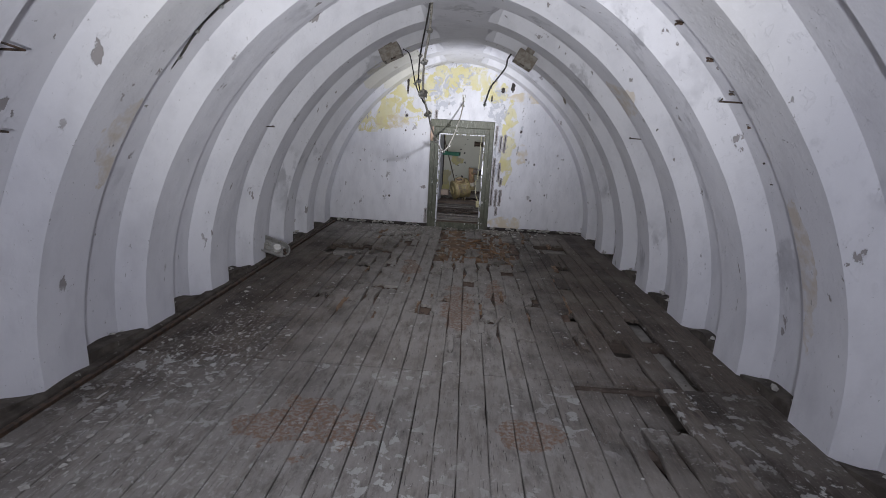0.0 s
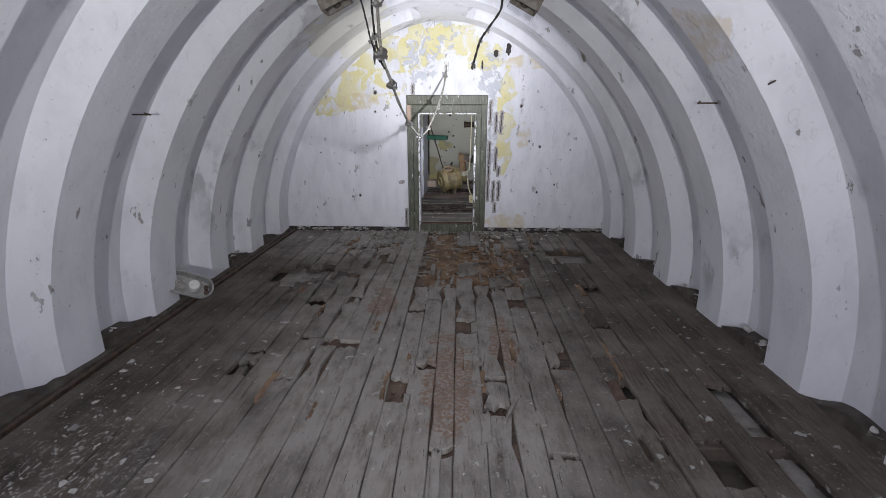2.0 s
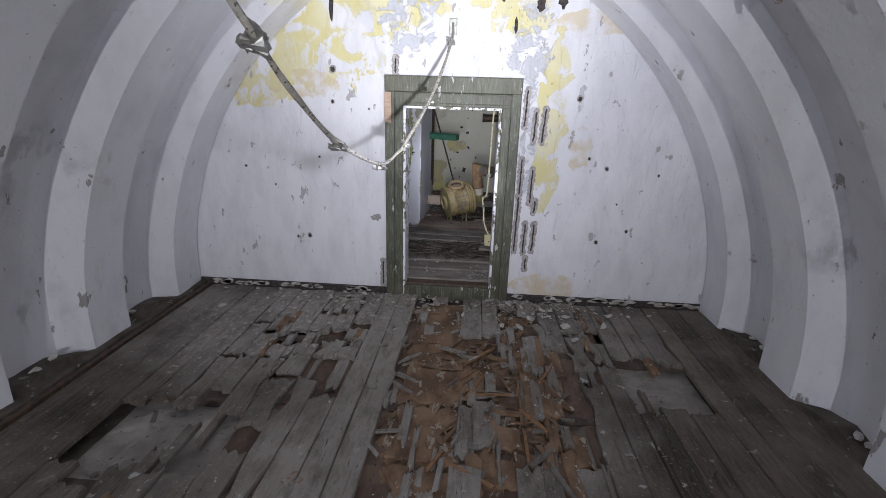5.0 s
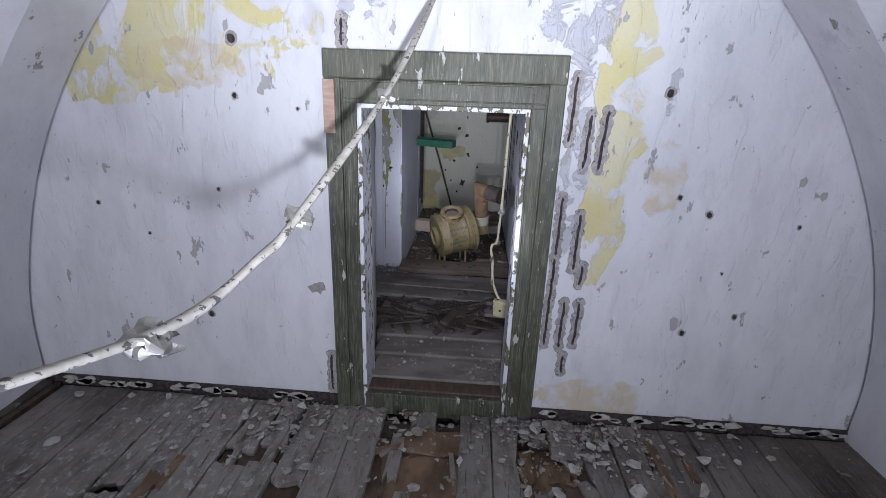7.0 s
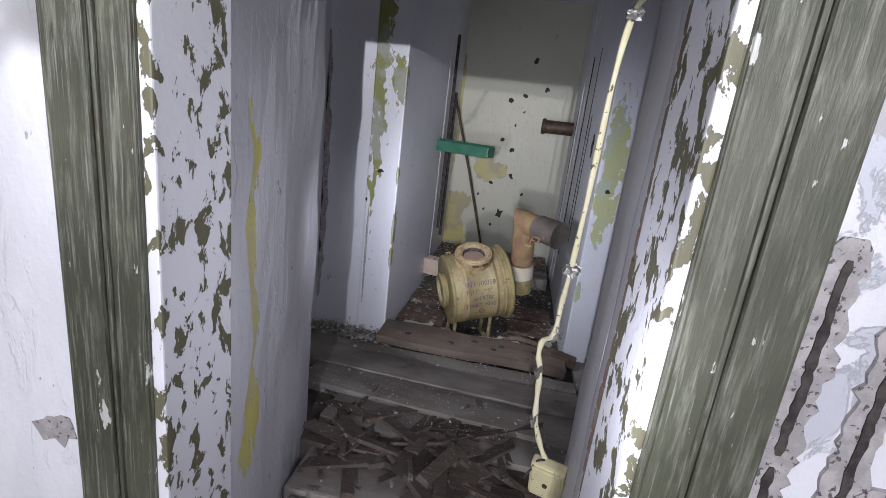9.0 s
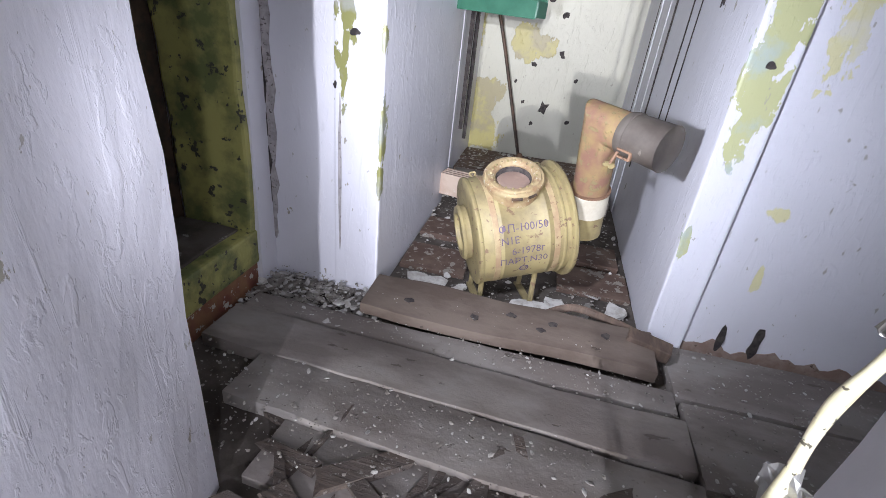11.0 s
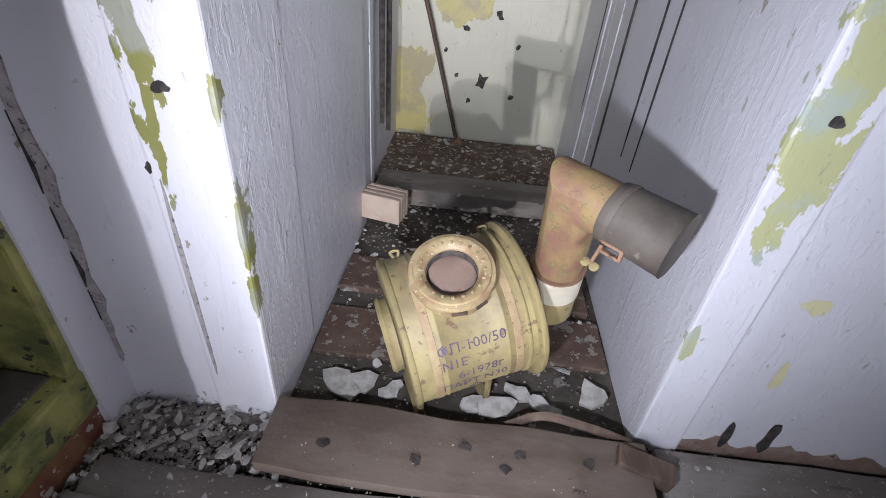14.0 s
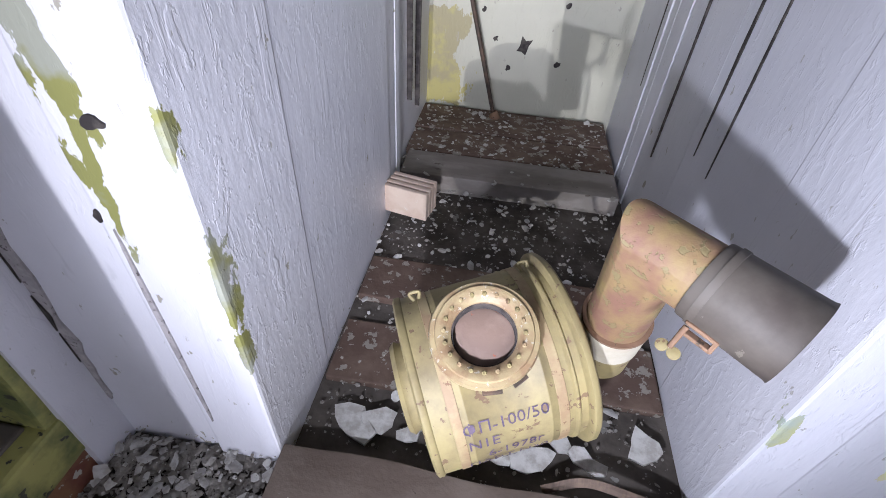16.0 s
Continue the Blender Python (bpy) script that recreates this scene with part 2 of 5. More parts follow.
def speckled(name, a, b, spots=None, scale=6.0, rough=0.8, metal=0.0, bump=0.4, edge=(0.42, 0.6), cut=0.64, grain=60.0, stretch=None):
    n = Nodes(name, rough, metal)
    m, f = n.noise(scale, 6, stretch), n.noise(grain, 4)
    c = n.mix(n.step(m, *edge), a, b)
    h = n.math("ADD", m, n.math("MULTIPLY", f, 0.4))
    if spots:
        k = n.step(n.noise(scale * 3.1, 7, stretch), cut, cut + 0.015)
        c = n.mix(k, c, spots)
        h = n.math("SUBTRACT", h, n.math("MULTIPLY", k, 0.6))
    return n.done(c, h, bump, 0.004)


VAULT, ENDWALL = vault_paint(), end_wall_paint()
PLASTER = plaster("brushed_plaster")
PLASTER_L = plaster("brushed_plaster_yellowed", patches=[((-0.12, 8.64, 1.22), (0.2, 0.06, 0.10)), ((-0.12, 8.66, 1.0), (0.2, 0.04, 0.16)), ((-0.12, 8.675, 0.84), (0.2, 0.045, 0.12)), ((-0.12, 8.69, 0.64), (0.2, 0.05, 0.10)),
                                                     ((-0.12, 8.64, 0.52), (0.2, 0.03, 0.05))], tint=(0.68, 0.63, 0.20), other=(0.64, 0.60, 0.30), fringe=1.0, fine_edge=11, relief=0.42)
POST_L = plaster("chipped_white_post_paint", patches=[((-0.315, 10.09, 1.16), (0.022, 0.04, 0.10)), ((-0.322, 10.09, 0.93), (0.012, 0.04, 0.07)), ((-0.192, 10.09, 0.80), (0.008, 0.04, 0.10)), ((-0.315, 10.09, 1.03), (0.012, 0.04, 0.06)), ((-0.195, 10.09, 1.05), (0.006, 0.04, 0.05)), ((-0.195, 10.09, 0.62), (0.009, 0.04, 0.05)),
                                      ((-0.33, 10.09, 1.6), (0.05, 0.04, 0.5)), ((-0.22, 10.09, 1.5), (0.04, 0.04, 0.1))], tint=(0.25, 0.25, 0.085), other=(0.33, 0.34, 0.28), stretch=(1, 1, 0.6), relief=0.26, fringe=0.95, fine_edge=28)
POST_R = plaster("chipped_white_jamb_paint", patches=[((0.84, 10.14, 1.25), (0.05, 0.04, 0.30)), ((0.855, 10.14, 1.0), (0.04, 0.04, 0.11)), ((0.80, 10.14, 0.6), (0.012, 0.04, 0.08))], tint=(0.46, 0.47, 0.25), other=(0.42, 0.48, 0.41), stretch=(1, 1, 0.6), relief=0.26, fringe=0.95, fine_edge=24)
WALL_R = plaster("white_corridor_plaster", patches=[((1.0, 10.15, 1.25), (0.035, 0.04, 0.16)), ((1.03, 10.15, 0.72), (0.03, 0.04, 0.02)), ((1.05, 10.15, 0.5), (0.012, 0.04, 0.04))], tint=(0.68, 0.65, 0.38), other=(0.69, 0.67, 0.54), stretch=(1, 1, 0.8), relief=0.24, fringe=1.0, fine_edge=34)
BACKWALL = plaster("stained_cream_plaster", (0.50, 0.49, 0.40), patches=[((0.1, 12.13, 1.0), (0.14, 1, 0.1)), ((-0.15, 12.13, 0.62), (0.14, 1, 0.12)), ((-0.2, 12.13, 0.4), (0.2, 1, 0.15)), ((-0.22, 12.13, 1.5), (0.03, 1, 0.5))], tint=(0.42, 0.37, 0.14), other=(0.34, 0.30, 0.17), stretch=(1, 1, 1), relief=0.4)
YELLOWWALL = speckled("peeling_yellow_green_paint", (0.37, 0.35, 0.115), (0.14, 0.16, 0.058), (0.06, 0.06, 0.042), 8, 0.6, bump=0.9, cut=0.60)
REDBASE = speckled("dark_red_base_paint", (0.17, 0.06, 0.04), (0.24, 0.12, 0.06), (0.45, 0.43, 0.38), 9, 0.6, cut=0.6)
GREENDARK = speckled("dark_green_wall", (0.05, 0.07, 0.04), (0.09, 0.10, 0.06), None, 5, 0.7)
BOARDS = wood_floor("grey_floorboards", (0.105, 0.082, 0.064), (0.030, 0.023, 0.018), (0.165, 0.14, 0.117), 0.4, earth=True, trodden=True)
BOARDS_NEAR = wood_floor("plaster_splashed_floorboards", (0.115, 0.094, 0.076), (0.034, 0.027, 0.022), (0.19, 0.168, 0.145), 1.7, earth=True, trodden=True)
BOARDS_X = speckled("dusty_corridor_boards", (0.185, 0.16, 0.142), (0.275, 0.253, 0.23), (0.13, 0.11, 0.095), 5, 0.9, bump=0.8, cut=0.66, grain=90, stretch=(0.6, 1.4, 1))
ROTTEN = speckled("rotten_orange_wood", (0.13, 0.08, 0.05), (0.25, 0.165, 0.105), (0.33, 0.29, 0.24), 7, 0.9, bump=0.8, cut=0.60, stretch=(1, 0.5, 1))
JOIST = speckled("dark_damp_joist_wood", (0.06, 0.045, 0.036), (0.11, 0.085, 0.068), (0.2, 0.185, 0.165), 8, 0.9, bump=0.6)
DIRT = speckled("dark_underfloor_dirt", (0.055, 0.045, 0.037), (0.11, 0.095, 0.08), (0.22, 0.21, 0.19), 6, 0.95, bump=0.9)
DUST = speckled("grey_underfloor_dust", (0.24, 0.225, 0.205), (0.33, 0.31, 0.285), (0.10, 0.08, 0.065), 7, 0.95, bump=0.6)
BOARDS_DARK = wood_floor("dark_broken_boards", (0.11, 0.08, 0.062), (0.045, 0.033, 0.027), (0.15, 0.13, 0.115), 0.0, (0.7, 9, 9))
BOARDS_DARK2 = speckled("crumbling_brown_underwood", (0.085, 0.055, 0.04), (0.15, 0.105, 0.08), (0.05, 0.035, 0.028), 8, 0.9, bump=0.8, stretch=(1, 0.4, 1))
PLANKWOOD = speckled("grimy_brown_plank", (0.095, 0.070, 0.055), (0.15, 0.118, 0.096), (0.075, 0.056, 0.044), 5, 0.85, bump=0.7, cut=0.66, grain=80, stretch=(0.6, 1.4, 1))
DARKWOOD = speckled("split_dark_wood", (0.085, 0.058, 0.044), (0.13, 0.09, 0.065), None, 12, 0.8, stretch=(4, 1, 1))
MASONRY = speckled("bare_brown_masonry", (0.24, 0.165, 0.13), (0.32, 0.25, 0.21), (0.12, 0.08, 0.06), 14, 0.95, bump=0.8)
FRESH = speckled("split_orange_wood", (0.27, 0.155, 0.08), (0.20, 0.11, 0.06), None, 14, 0.85, stretch=(1, 3, 1))
RUBBLE = speckled("grey_plaster_rubble", (0.21, 0.19, 0.165), (0.36, 0.34, 0.305), (0.11, 0.095, 0.08), 14, 0.95, bump=0.6)
CHIP = speckled("fallen_white_plaster", (0.52, 0.51, 0.48), (0.36, 0.34, 0.31), None, 30, 0.9)
EXPOSED = speckled("exposed_grey_mortar", (0.33, 0.31, 0.31), (0.45, 0.42, 0.42), (0.13, 0.11, 0.11), 32, 0.95, bump=1.0, cut=0.60)
# near-black: stands in for the shade inside holes, cracks and gaps; also the gasket
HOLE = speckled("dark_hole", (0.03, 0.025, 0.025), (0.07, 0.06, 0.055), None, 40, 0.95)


def green_wood():
    n = Nodes("worn_olive_green_paint", 0.5)
    grain = n.noise(16, 7, (6, 6, 0.5), 0.7, 0.3)
    c = n.mix(n.step(n.noise(2.5, 5), 0.4, 0.65), (0.050, 0.054, 0.034), (0.095, 0.098, 0.066))
    c = n.mix(n.math("MULTIPLY", n.step(grain, 0.50, 0.74), 0.8), c, (0.25, 0.255, 0.20))
    streak = n.step(n.noise(60, 6, (3, 3, 0.10), 0.65, 0.2), 0.56, 0.66)
    c = n.mix(n.math("MULTIPLY", streak, 0.55), c, (0.30, 0.30, 0.25))
    rub = n.step(n.noise(5, 7, (1, 1, 0.35), 0.7, 0.4), 0.57, 0.63)
    c = n.mix(n.math("MULTIPLY", rub, 0.7), c, (0.060, 0.047, 0.034))
    chip = n.math("MAXIMUM", n.step(n.noise(24, 7, (1, 1, 0.3)), 0.655, 0.665), n.step(n.noise(70, 5, (1, 1, 0.35)), 0.70, 0.71))
    c = n.mix(chip, c, (0.5, 0.5, 0.47))
    return n.done(c, n.math("SUBTRACT", n.math("ADD", grain, n.math("MULTIPLY", streak, 0.4)), chip), 0.6, 0.003)


def peeled_wood():
    n = Nodes("flaking_white_over_olive_paint", 0.55)
    m = n.noise(26, 8, (1, 1, 0.6), 0.62, 0.4)
    flake = n.step(n.math("ADD", m, n.math("MULTIPLY", n.noise(3, 3), 0.35)), 0.722, 0.732)
    c = n.mix(flake, (0.74, 0.74, 0.78), n.mix(n.noise(20, 4, (4, 4, 0.6)), (0.09, 0.085, 0.05), (0.17, 0.16, 0.10)))
    h = n.math("SUBTRACT", n.math("MULTIPLY", n.noise(60, 3), 0.3), flake)
    return n.done(c, h, 0.7, 0.004)


GREENWOOD, PEELED = green_wood(), peeled_wood()
BAREWOOD = speckled("bare_pinkish_wood", (0.42, 0.29, 0.22), (0.5, 0.37, 0.29), None, 12, 0.7, stretch=(1, 1, 5))
KHAKI = speckled("khaki_yellow_enamel", (0.275, 0.225, 0.105), (0.165, 0.13, 0.068), (0.15, 0.095, 0.055), 11, 0.6, bump=0.35, edge=(0.44, 0.70), cut=0.615)
RUSTRING = speckled("rust_stained_khaki_flange", (0.33, 0.26, 0.14), (0.24, 0.155, 0.085), (0.42, 0.38, 0.30), 22, 0.5, bump=0.4, cut=0.62)
RUSTBAND = speckled("rust_brown_enamel", (0.27, 0.185, 0.105), (0.33, 0.26, 0.14), (0.18, 0.10, 0.055), 18, 0.6)
PORTDISC = speckled("dusty_pink_brown_disc", (0.24, 0.165, 0.13), (0.31, 0.22, 0.175), (0.38, 0.13, 0.08), 11, 0.6, cut=0.66)
RUSTYPIPE = speckled("rusty_mottled_pipe_paint", (0.19, 0.10, 0.068), (0.25, 0.185, 0.075), (0.19, 0.15, 0.07), 14, 0.65, edge=(0.38, 0.66), bump=0.6, cut=0.58)
PALEBAND = speckled("pale_grey_cloth_band", (0.5, 0.47, 0.38), (0.42, 0.38, 0.3), None, 12, 0.85)
RUBBER = speckled("grey_brown_rubber", (0.062, 0.050, 0.042), (0.10, 0.086, 0.072), (0.17, 0.15, 0.125), 8, 0.62, bump=0.15, cut=0.70)
INK = speckled("faded_violet_ink", (0.07, 0.05, 0.10), (0.11, 0.08, 0.12), None, 60, 0.7)
JADE = speckled("jade_green_enamel", (0.025, 0.115, 0.07), (0.04, 0.15, 0.095), (0.2, 0.24, 0.2), 9, 0.4, bump=0.15, cut=0.72)
IRON = speckled("dark_rusty_iron", (0.07, 0.055, 0.045), (0.13, 0.085, 0.06), None, 20, 0.6, 0.5)
RUST = speckled("brown_rust", (0.15, 0.085, 0.05), (0.22, 0.13, 0.08), (0.07, 0.045, 0.03), 14, 0.8)
CORD = speckled("limewashed_cable_sheath", (0.46, 0.44, 0.40), (0.34, 0.32, 0.27), (0.08, 0.075, 0.07), 22, 0.7, cut=0.58)
CORDY = speckled("cream_cable_sheath", (0.62, 0.58, 0.36), (0.68, 0.64, 0.46), (0.1, 0.09, 0.06), 20, 0.6, cut=0.62)
BLACKCABLE = speckled("black_cable_sheath", (0.025, 0.024, 0.024), (0.06, 0.055, 0.05), None, 25, 0.6)
CREAM = speckled("cream_plastic", (0.66, 0.60, 0.36), (0.6, 0.54, 0.33), (0.4, 0.35, 0.2), 15, 0.45)
STEEL = speckled("dull_galvanised_steel", (0.42, 0.42, 0.40), (0.3, 0.29, 0.27), (0.2, 0.13, 0.08), 18, 0.45, 0.7)
LAMPBODY = speckled("grimy_grey_lamp_housing", (0.28, 0.26, 0.23), (0.18, 0.15, 0.12), (0.1, 0.06, 0.04), 16, 0.7)
PORCELAIN = speckled("white_porcelain", (0.7, 0.69, 0.66), (0.6, 0.58, 0.54), None, 20, 0.3)
BRICK = speckled("dusty_pink_brick", (0.46, 0.35, 0.28), (0.52, 0.42, 0.34), (0.55, 0.5, 0.44), 12, 0.9)
REDBRICK = speckled("worn_red_brown_board", (0.095, 0.058, 0.043), (0.145, 0.098, 0.072), (0.26, 0.235, 0.20), 8, 0.8, cut=0.575, bump=0.7)


# ---- building helpers ----
def mesh_of(bm, name, smooth=False):
    me = bpy.data.meshes.new(name)
    bm.to_mesh(me)
    bm.free()
    if smooth:
        for p in me.polygons:
            p.use_smooth = True
    return me


def part(name, bm, material, parent=None, label="", smooth=False, sharp=40):
    me = mesh_of(bm, name, smooth)
    if smooth:
        me.set_sharp_from_angle(angle=radians(sharp))
    me.materials.append(material)
    ob = new(name, me)
    if parent is not None:
        ob.parent = parent
    return tagged(ob, label)


def thing(name, label, category, group="", at=(0, 0, 0)):
    ob = new(name)
    ob.empty_display_size = 0.1
    ob.location = at
    return tagged(ob, label, category, group)


def setting(name, bm, material, label="", smooth=False, sharp=40):
    return tagged(part(name, bm, material, None, label, smooth, sharp), label, "", "", "structure")


def box(bm, x0, x1, y0, y1, z0, z1, bevel=0.0, m=None):
    r = bmesh.ops.create_cube(bm, size=1, matrix=Matrix.Translation(((x0 + x1) / 2, (y0 + y1) / 2, (z0 + z1) / 2)) @ Matrix.Diagonal((x1 - x0, y1 - y0, z1 - z0, 1)))
    vs = r["verts"]
    if bevel:
        es = list({e for v in vs for e in v.link_edges})
        r = bmesh.ops.bevel(bm, geom=es, offset=bevel, segments=2, affect="EDGES", profile=0.6)
        vs = list({v for f in r["faces"] for v in f.verts} | {v for v in vs if v.is_valid})
    if m is not None:
        bmesh.ops.transform(bm, matrix=m, verts=[v for v in vs if v.is_valid])
    return bm


def prism(bm, outline, z0, z1):
    """An upright prism over a plan outline."""
    lo = [bm.verts.new((x, y, z0)) for x, y in outline]
    hi = [bm.verts.new((x, y, z1)) for x, y in outline]
    bm.faces.new(lo[::-1])
    bm.faces.new(hi)
    k = len(lo)
    for i in range(k):
        bm.faces.new((lo[i], lo[(i + 1) % k], hi[(i + 1) % k], hi[i]))
    return bm


def lathe(bm, rings, m, seg=40, cap=True):
    """Rings of (radius, height) turned about the local z axis, placed by m."""
    prev = None
    for r, h in rings:
        ring = [bm.verts.new(m @ Vector((r * math.cos(a), r * math.sin(a), h))) for a in (2 * math.pi * i / seg for i in range(seg))]
        if prev:
            for i in range(seg):
                bm.faces.new((prev[i], prev[(i + 1) % seg], ring[(i + 1) % seg], ring[i]))
        elif cap:
            bm.faces.new(ring[::-1])
        prev = ring
    if cap:
        bm.faces.new(prev)
    return bm


def smooth_line(pts, n=10):
    """Catmull-Rom points through pts."""
    p = [Vector(q) for q in pts]
    p = [p[0] * 2 - p[1], *p, p[-1] * 2 - p[-2]]
    out = []
    for i in range(1, len(p) - 2):
        for k in range(n):
            t = k / n
            out.append(0.5 * ((2 * p[i]) + (p[i + 1] - p[i - 1]) * t + (2 * p[i - 1] - 5 * p[i] + 4 * p[i + 1] - p[i + 2]) * t * t + (3 * p[i] - p[i - 1] - 3 * p[i + 1] + p[i + 2]) * t ** 3))
    out.append(p[-2])
    return out


def tube(bm, line, radius, seg=10, flat=1.0):
    prev = None
    side = Vector((1, 0, 0))
    for i, p in enumerate(line):
        d = (line[min(i + 1, len(line) - 1)] - line[max(i - 1, 0)]).normalized()
        side = (side - d * side.dot(d))
        side = side.normalized() if side.length > 1e-4 else d.orthogonal().normalized()
        up = d.cross(side)
        r = radius(i / (len(line) - 1)) if callable(radius) else radius
        ring = [bm.verts.new(p + side * (r * math.cos(a)) + up * (r * flat * math.sin(a))) for a in (2 * math.pi * k / seg for k in range(seg))]
        if prev:
            for k in range(seg):
                bm.faces.new((prev[k], prev[(k + 1) % seg], ring[(k + 1) % seg], ring[k]))
        else:
            bm.faces.new(ring[::-1])
        prev = ring
    bm.faces.new(prev)
    return bm


def ragged(bm, cx, cz, rx, rz, y0, y1, rng, k=14, rough=0.3, plane="y"):
    """A thin irregular plate standing against a wall, its face at y1 (or x1)."""
    pts = []
    for i in range(k):
        a = 2 * math.pi * i / k
        d = rng.uniform(-1, 1) * rough * min(rx, rz)
        pts.append((cx + (rx + d) * math.cos(a), cz + (rz + d) * math.sin(a)))
    at = (lambda u, w, d: (u, d, w)) if plane == "y" else (lambda u, w, d: (d, u, w)) if plane == "x" else (lambda u, w, d: (u, w, d))
    a = [bm.verts.new(at(u, w, y0)) for u, w in pts]
    b = [bm.verts.new(at(u, w, y1)) for u, w in pts]
    bm.faces.new(a)
    bm.faces.new(b[::-1])
    for i in range(k):
        bm.faces.new((a[i], b[i], b[(i + 1) % k], a[(i + 1) % k]))
    bmesh.ops.recalc_face_normals(bm, faces=bm.faces)
    return bm


def lump(bm, c, size, rng, flat=0.5):
    """A broken stone or plaster fragment."""
    r = bmesh.ops.create_icosphere(bm, subdivisions=1, radius=1)
    t = pose(0, 0, 0, rng.uniform(-20, 20), rng.uniform(-20, 20), rng.uniform(0, 360))
    sx, sy, sz = size * rng.uniform(0.6, 1.2), size * rng.uniform(0.5, 1), size * flat * rng.uniform(0.5, 1.1)
    for v in r["verts"]:
        q = v.co * rng.uniform(0.75, 1.15)
        v.co = Vector(c) + t.to_3x3() @ Vector((q.x * sx, q.y * sy, q.z * sz))
    return bm


# ---- the vaulted room ----
MID, HALF, PERIOD = 0.22, 2.30, 0.93


def crest(z):
    """Half width of the vault's inner skin at height z."""
    s = max(0.0, min(1.0, (z - 0.2) / 2.63))
    return HALF * (1 - s ** 1.8) ** (1 / 1.8)


def recess(y):
    """Depth of the corrugation at y: 0 on a crest, 1 in a trough."""
    q = (y - 2.78) % PERIOD
    if q < 0.12:
        return q / 0.12
    if q < 0.49:
        return 1.0
    if q < 0.63:
        return 1 - (q - 0.49) / 0.14
    return 0.0


def build_vault():
    half = [Vector((HALF, -0.25)), Vector((HALF, 0.0)), Vector((HALF, 0.2))]
    for i in range(1, 33):
        a = math.pi / 2 * i / 32
        half.append(Vector((HALF * math.cos(a) ** (2 / 1.8) if i < 32 else 0.0, 0.2 + 2.63 * math.sin(a) ** (2 / 1.8))))
    arc = half + [Vector((-p.x, p.y)) for p in half[-2::-1]]
    normals = []
    for i in range(len(arc)):
        d = (arc[min(i + 1, len(arc) - 1)] - arc[max(i - 1, 0)]).normalized()
        normals.append(Vector((d.y, -d.x)))
    ys = {8.46, -2.0}
    for k in range(-6, 8):
        for q in (0.0, 0.12, 0.49, 0.63):
            y = 2.78 + k * PERIOD + q
            if -2.0 < y < 8.46:
                ys.add(round(y, 4))
    bm = bmesh.new()
    prev = None
    for y in sorted(ys):
        row = []
        for p, nn in zip(arc, normals):
            fade = max(0.0, min(1.0, (abs(p.x) - 0.25) / 0.10))
            wob = 0.006 * noise.noise(Vector((p.x * 2, y * 1.5, p.y * 2)))
            q = p + nn * (0.14 * recess(y) * fade + wob)
            row.append(bm.verts.new((MID + q.x, y, q.y)))
        if prev:
            for i in range(len(row) - 1):
                bm.faces.new((prev[i], row[i], row[i + 1], prev[i + 1]))
        prev = row
    bmesh.ops.recalc_face_normals(bm, faces=bm.faces)
    ob = setting("ceiling_vault", bm, VAULT, "white limewashed vault of corrugated steel arches", True, 18)
    m = ob.modifiers.new("thickness", "SOLIDIFY")
    m.thickness, m.offset = 0.05, 1.0
    return ob


build_vault()
bm = bmesh.new()
box(bm, -3.0, 3.4, -2.25, -1.95, -0.4, 3.2)
setting("wall_rear", bm, VAULT, "plain white wall closing the vaulted room")
bm = bmesh.new()
box(bm, -3.0, 3.4, -2.2, 8.45, -0.40, -0.11)
setting("ground", bm, DIRT, "dark dirt under the broken floor")

# ---- the end wall with its doorway, and the corridor beyond ----
DOOR_L, DOOR_R, DOOR_T = -0.115, 0.635, 1.64
bm = bmesh.new()
prism(bm, [(-3.0, 8.40), (DOOR_L, 8.40), (DOOR_L, 8.56), (-0.26, 9.24), (-3.0, 9.24)], -0.4, 3.2)
bmesh.ops.recalc_face_normals(bm, faces=bm.faces)
wall_l = setting("wall_end_west", bm, ENDWALL, "white limewashed end wall with yellow flaking patches")
bm = bmesh.new()
prism(bm, [(DOOR_R, 8.40), (3.4, 8.40), (3.4, 9.24), (0.775, 9.13), (0.675, 8.56), (DOOR_R, 8.56)], -0.4, 3.2)
bmesh.ops.recalc_face_normals(bm, faces=bm.faces)
wall_r = setting("wall_end_east", bm, ENDWALL, "white limewashed end wall with yellow flaking patches and chiselled slots")
bm = bmesh.new()
prism(bm, [(DOOR_L, 8.40), (DOOR_R, 8.40), (DOOR_R, 8.565), (DOOR_L, 8.565)], DOOR_T, 3.2)
prism(bm, [(DOOR_L, 8.565), (DOOR_R, 8.565), (0.665, 8.57), (0.78, 9.14), (-0.26, 9.24)], 2.25, 3.2)
bmesh.ops.recalc_face_normals(bm, faces=bm.faces)
wall_t = setting("wall_end_lintel", bm, ENDWALL, "flaking white and yellow wall above the doorway")
bm = bmesh.new()
prism(bm, [(DOOR_L, 8.42), (DOOR_R, 8.42), (0.76, 9.24), (-0.255, 9.24)], -0.4, 0.08)
setting("floor_threshold", bm, DIRT, "dirt under the doorway boards")
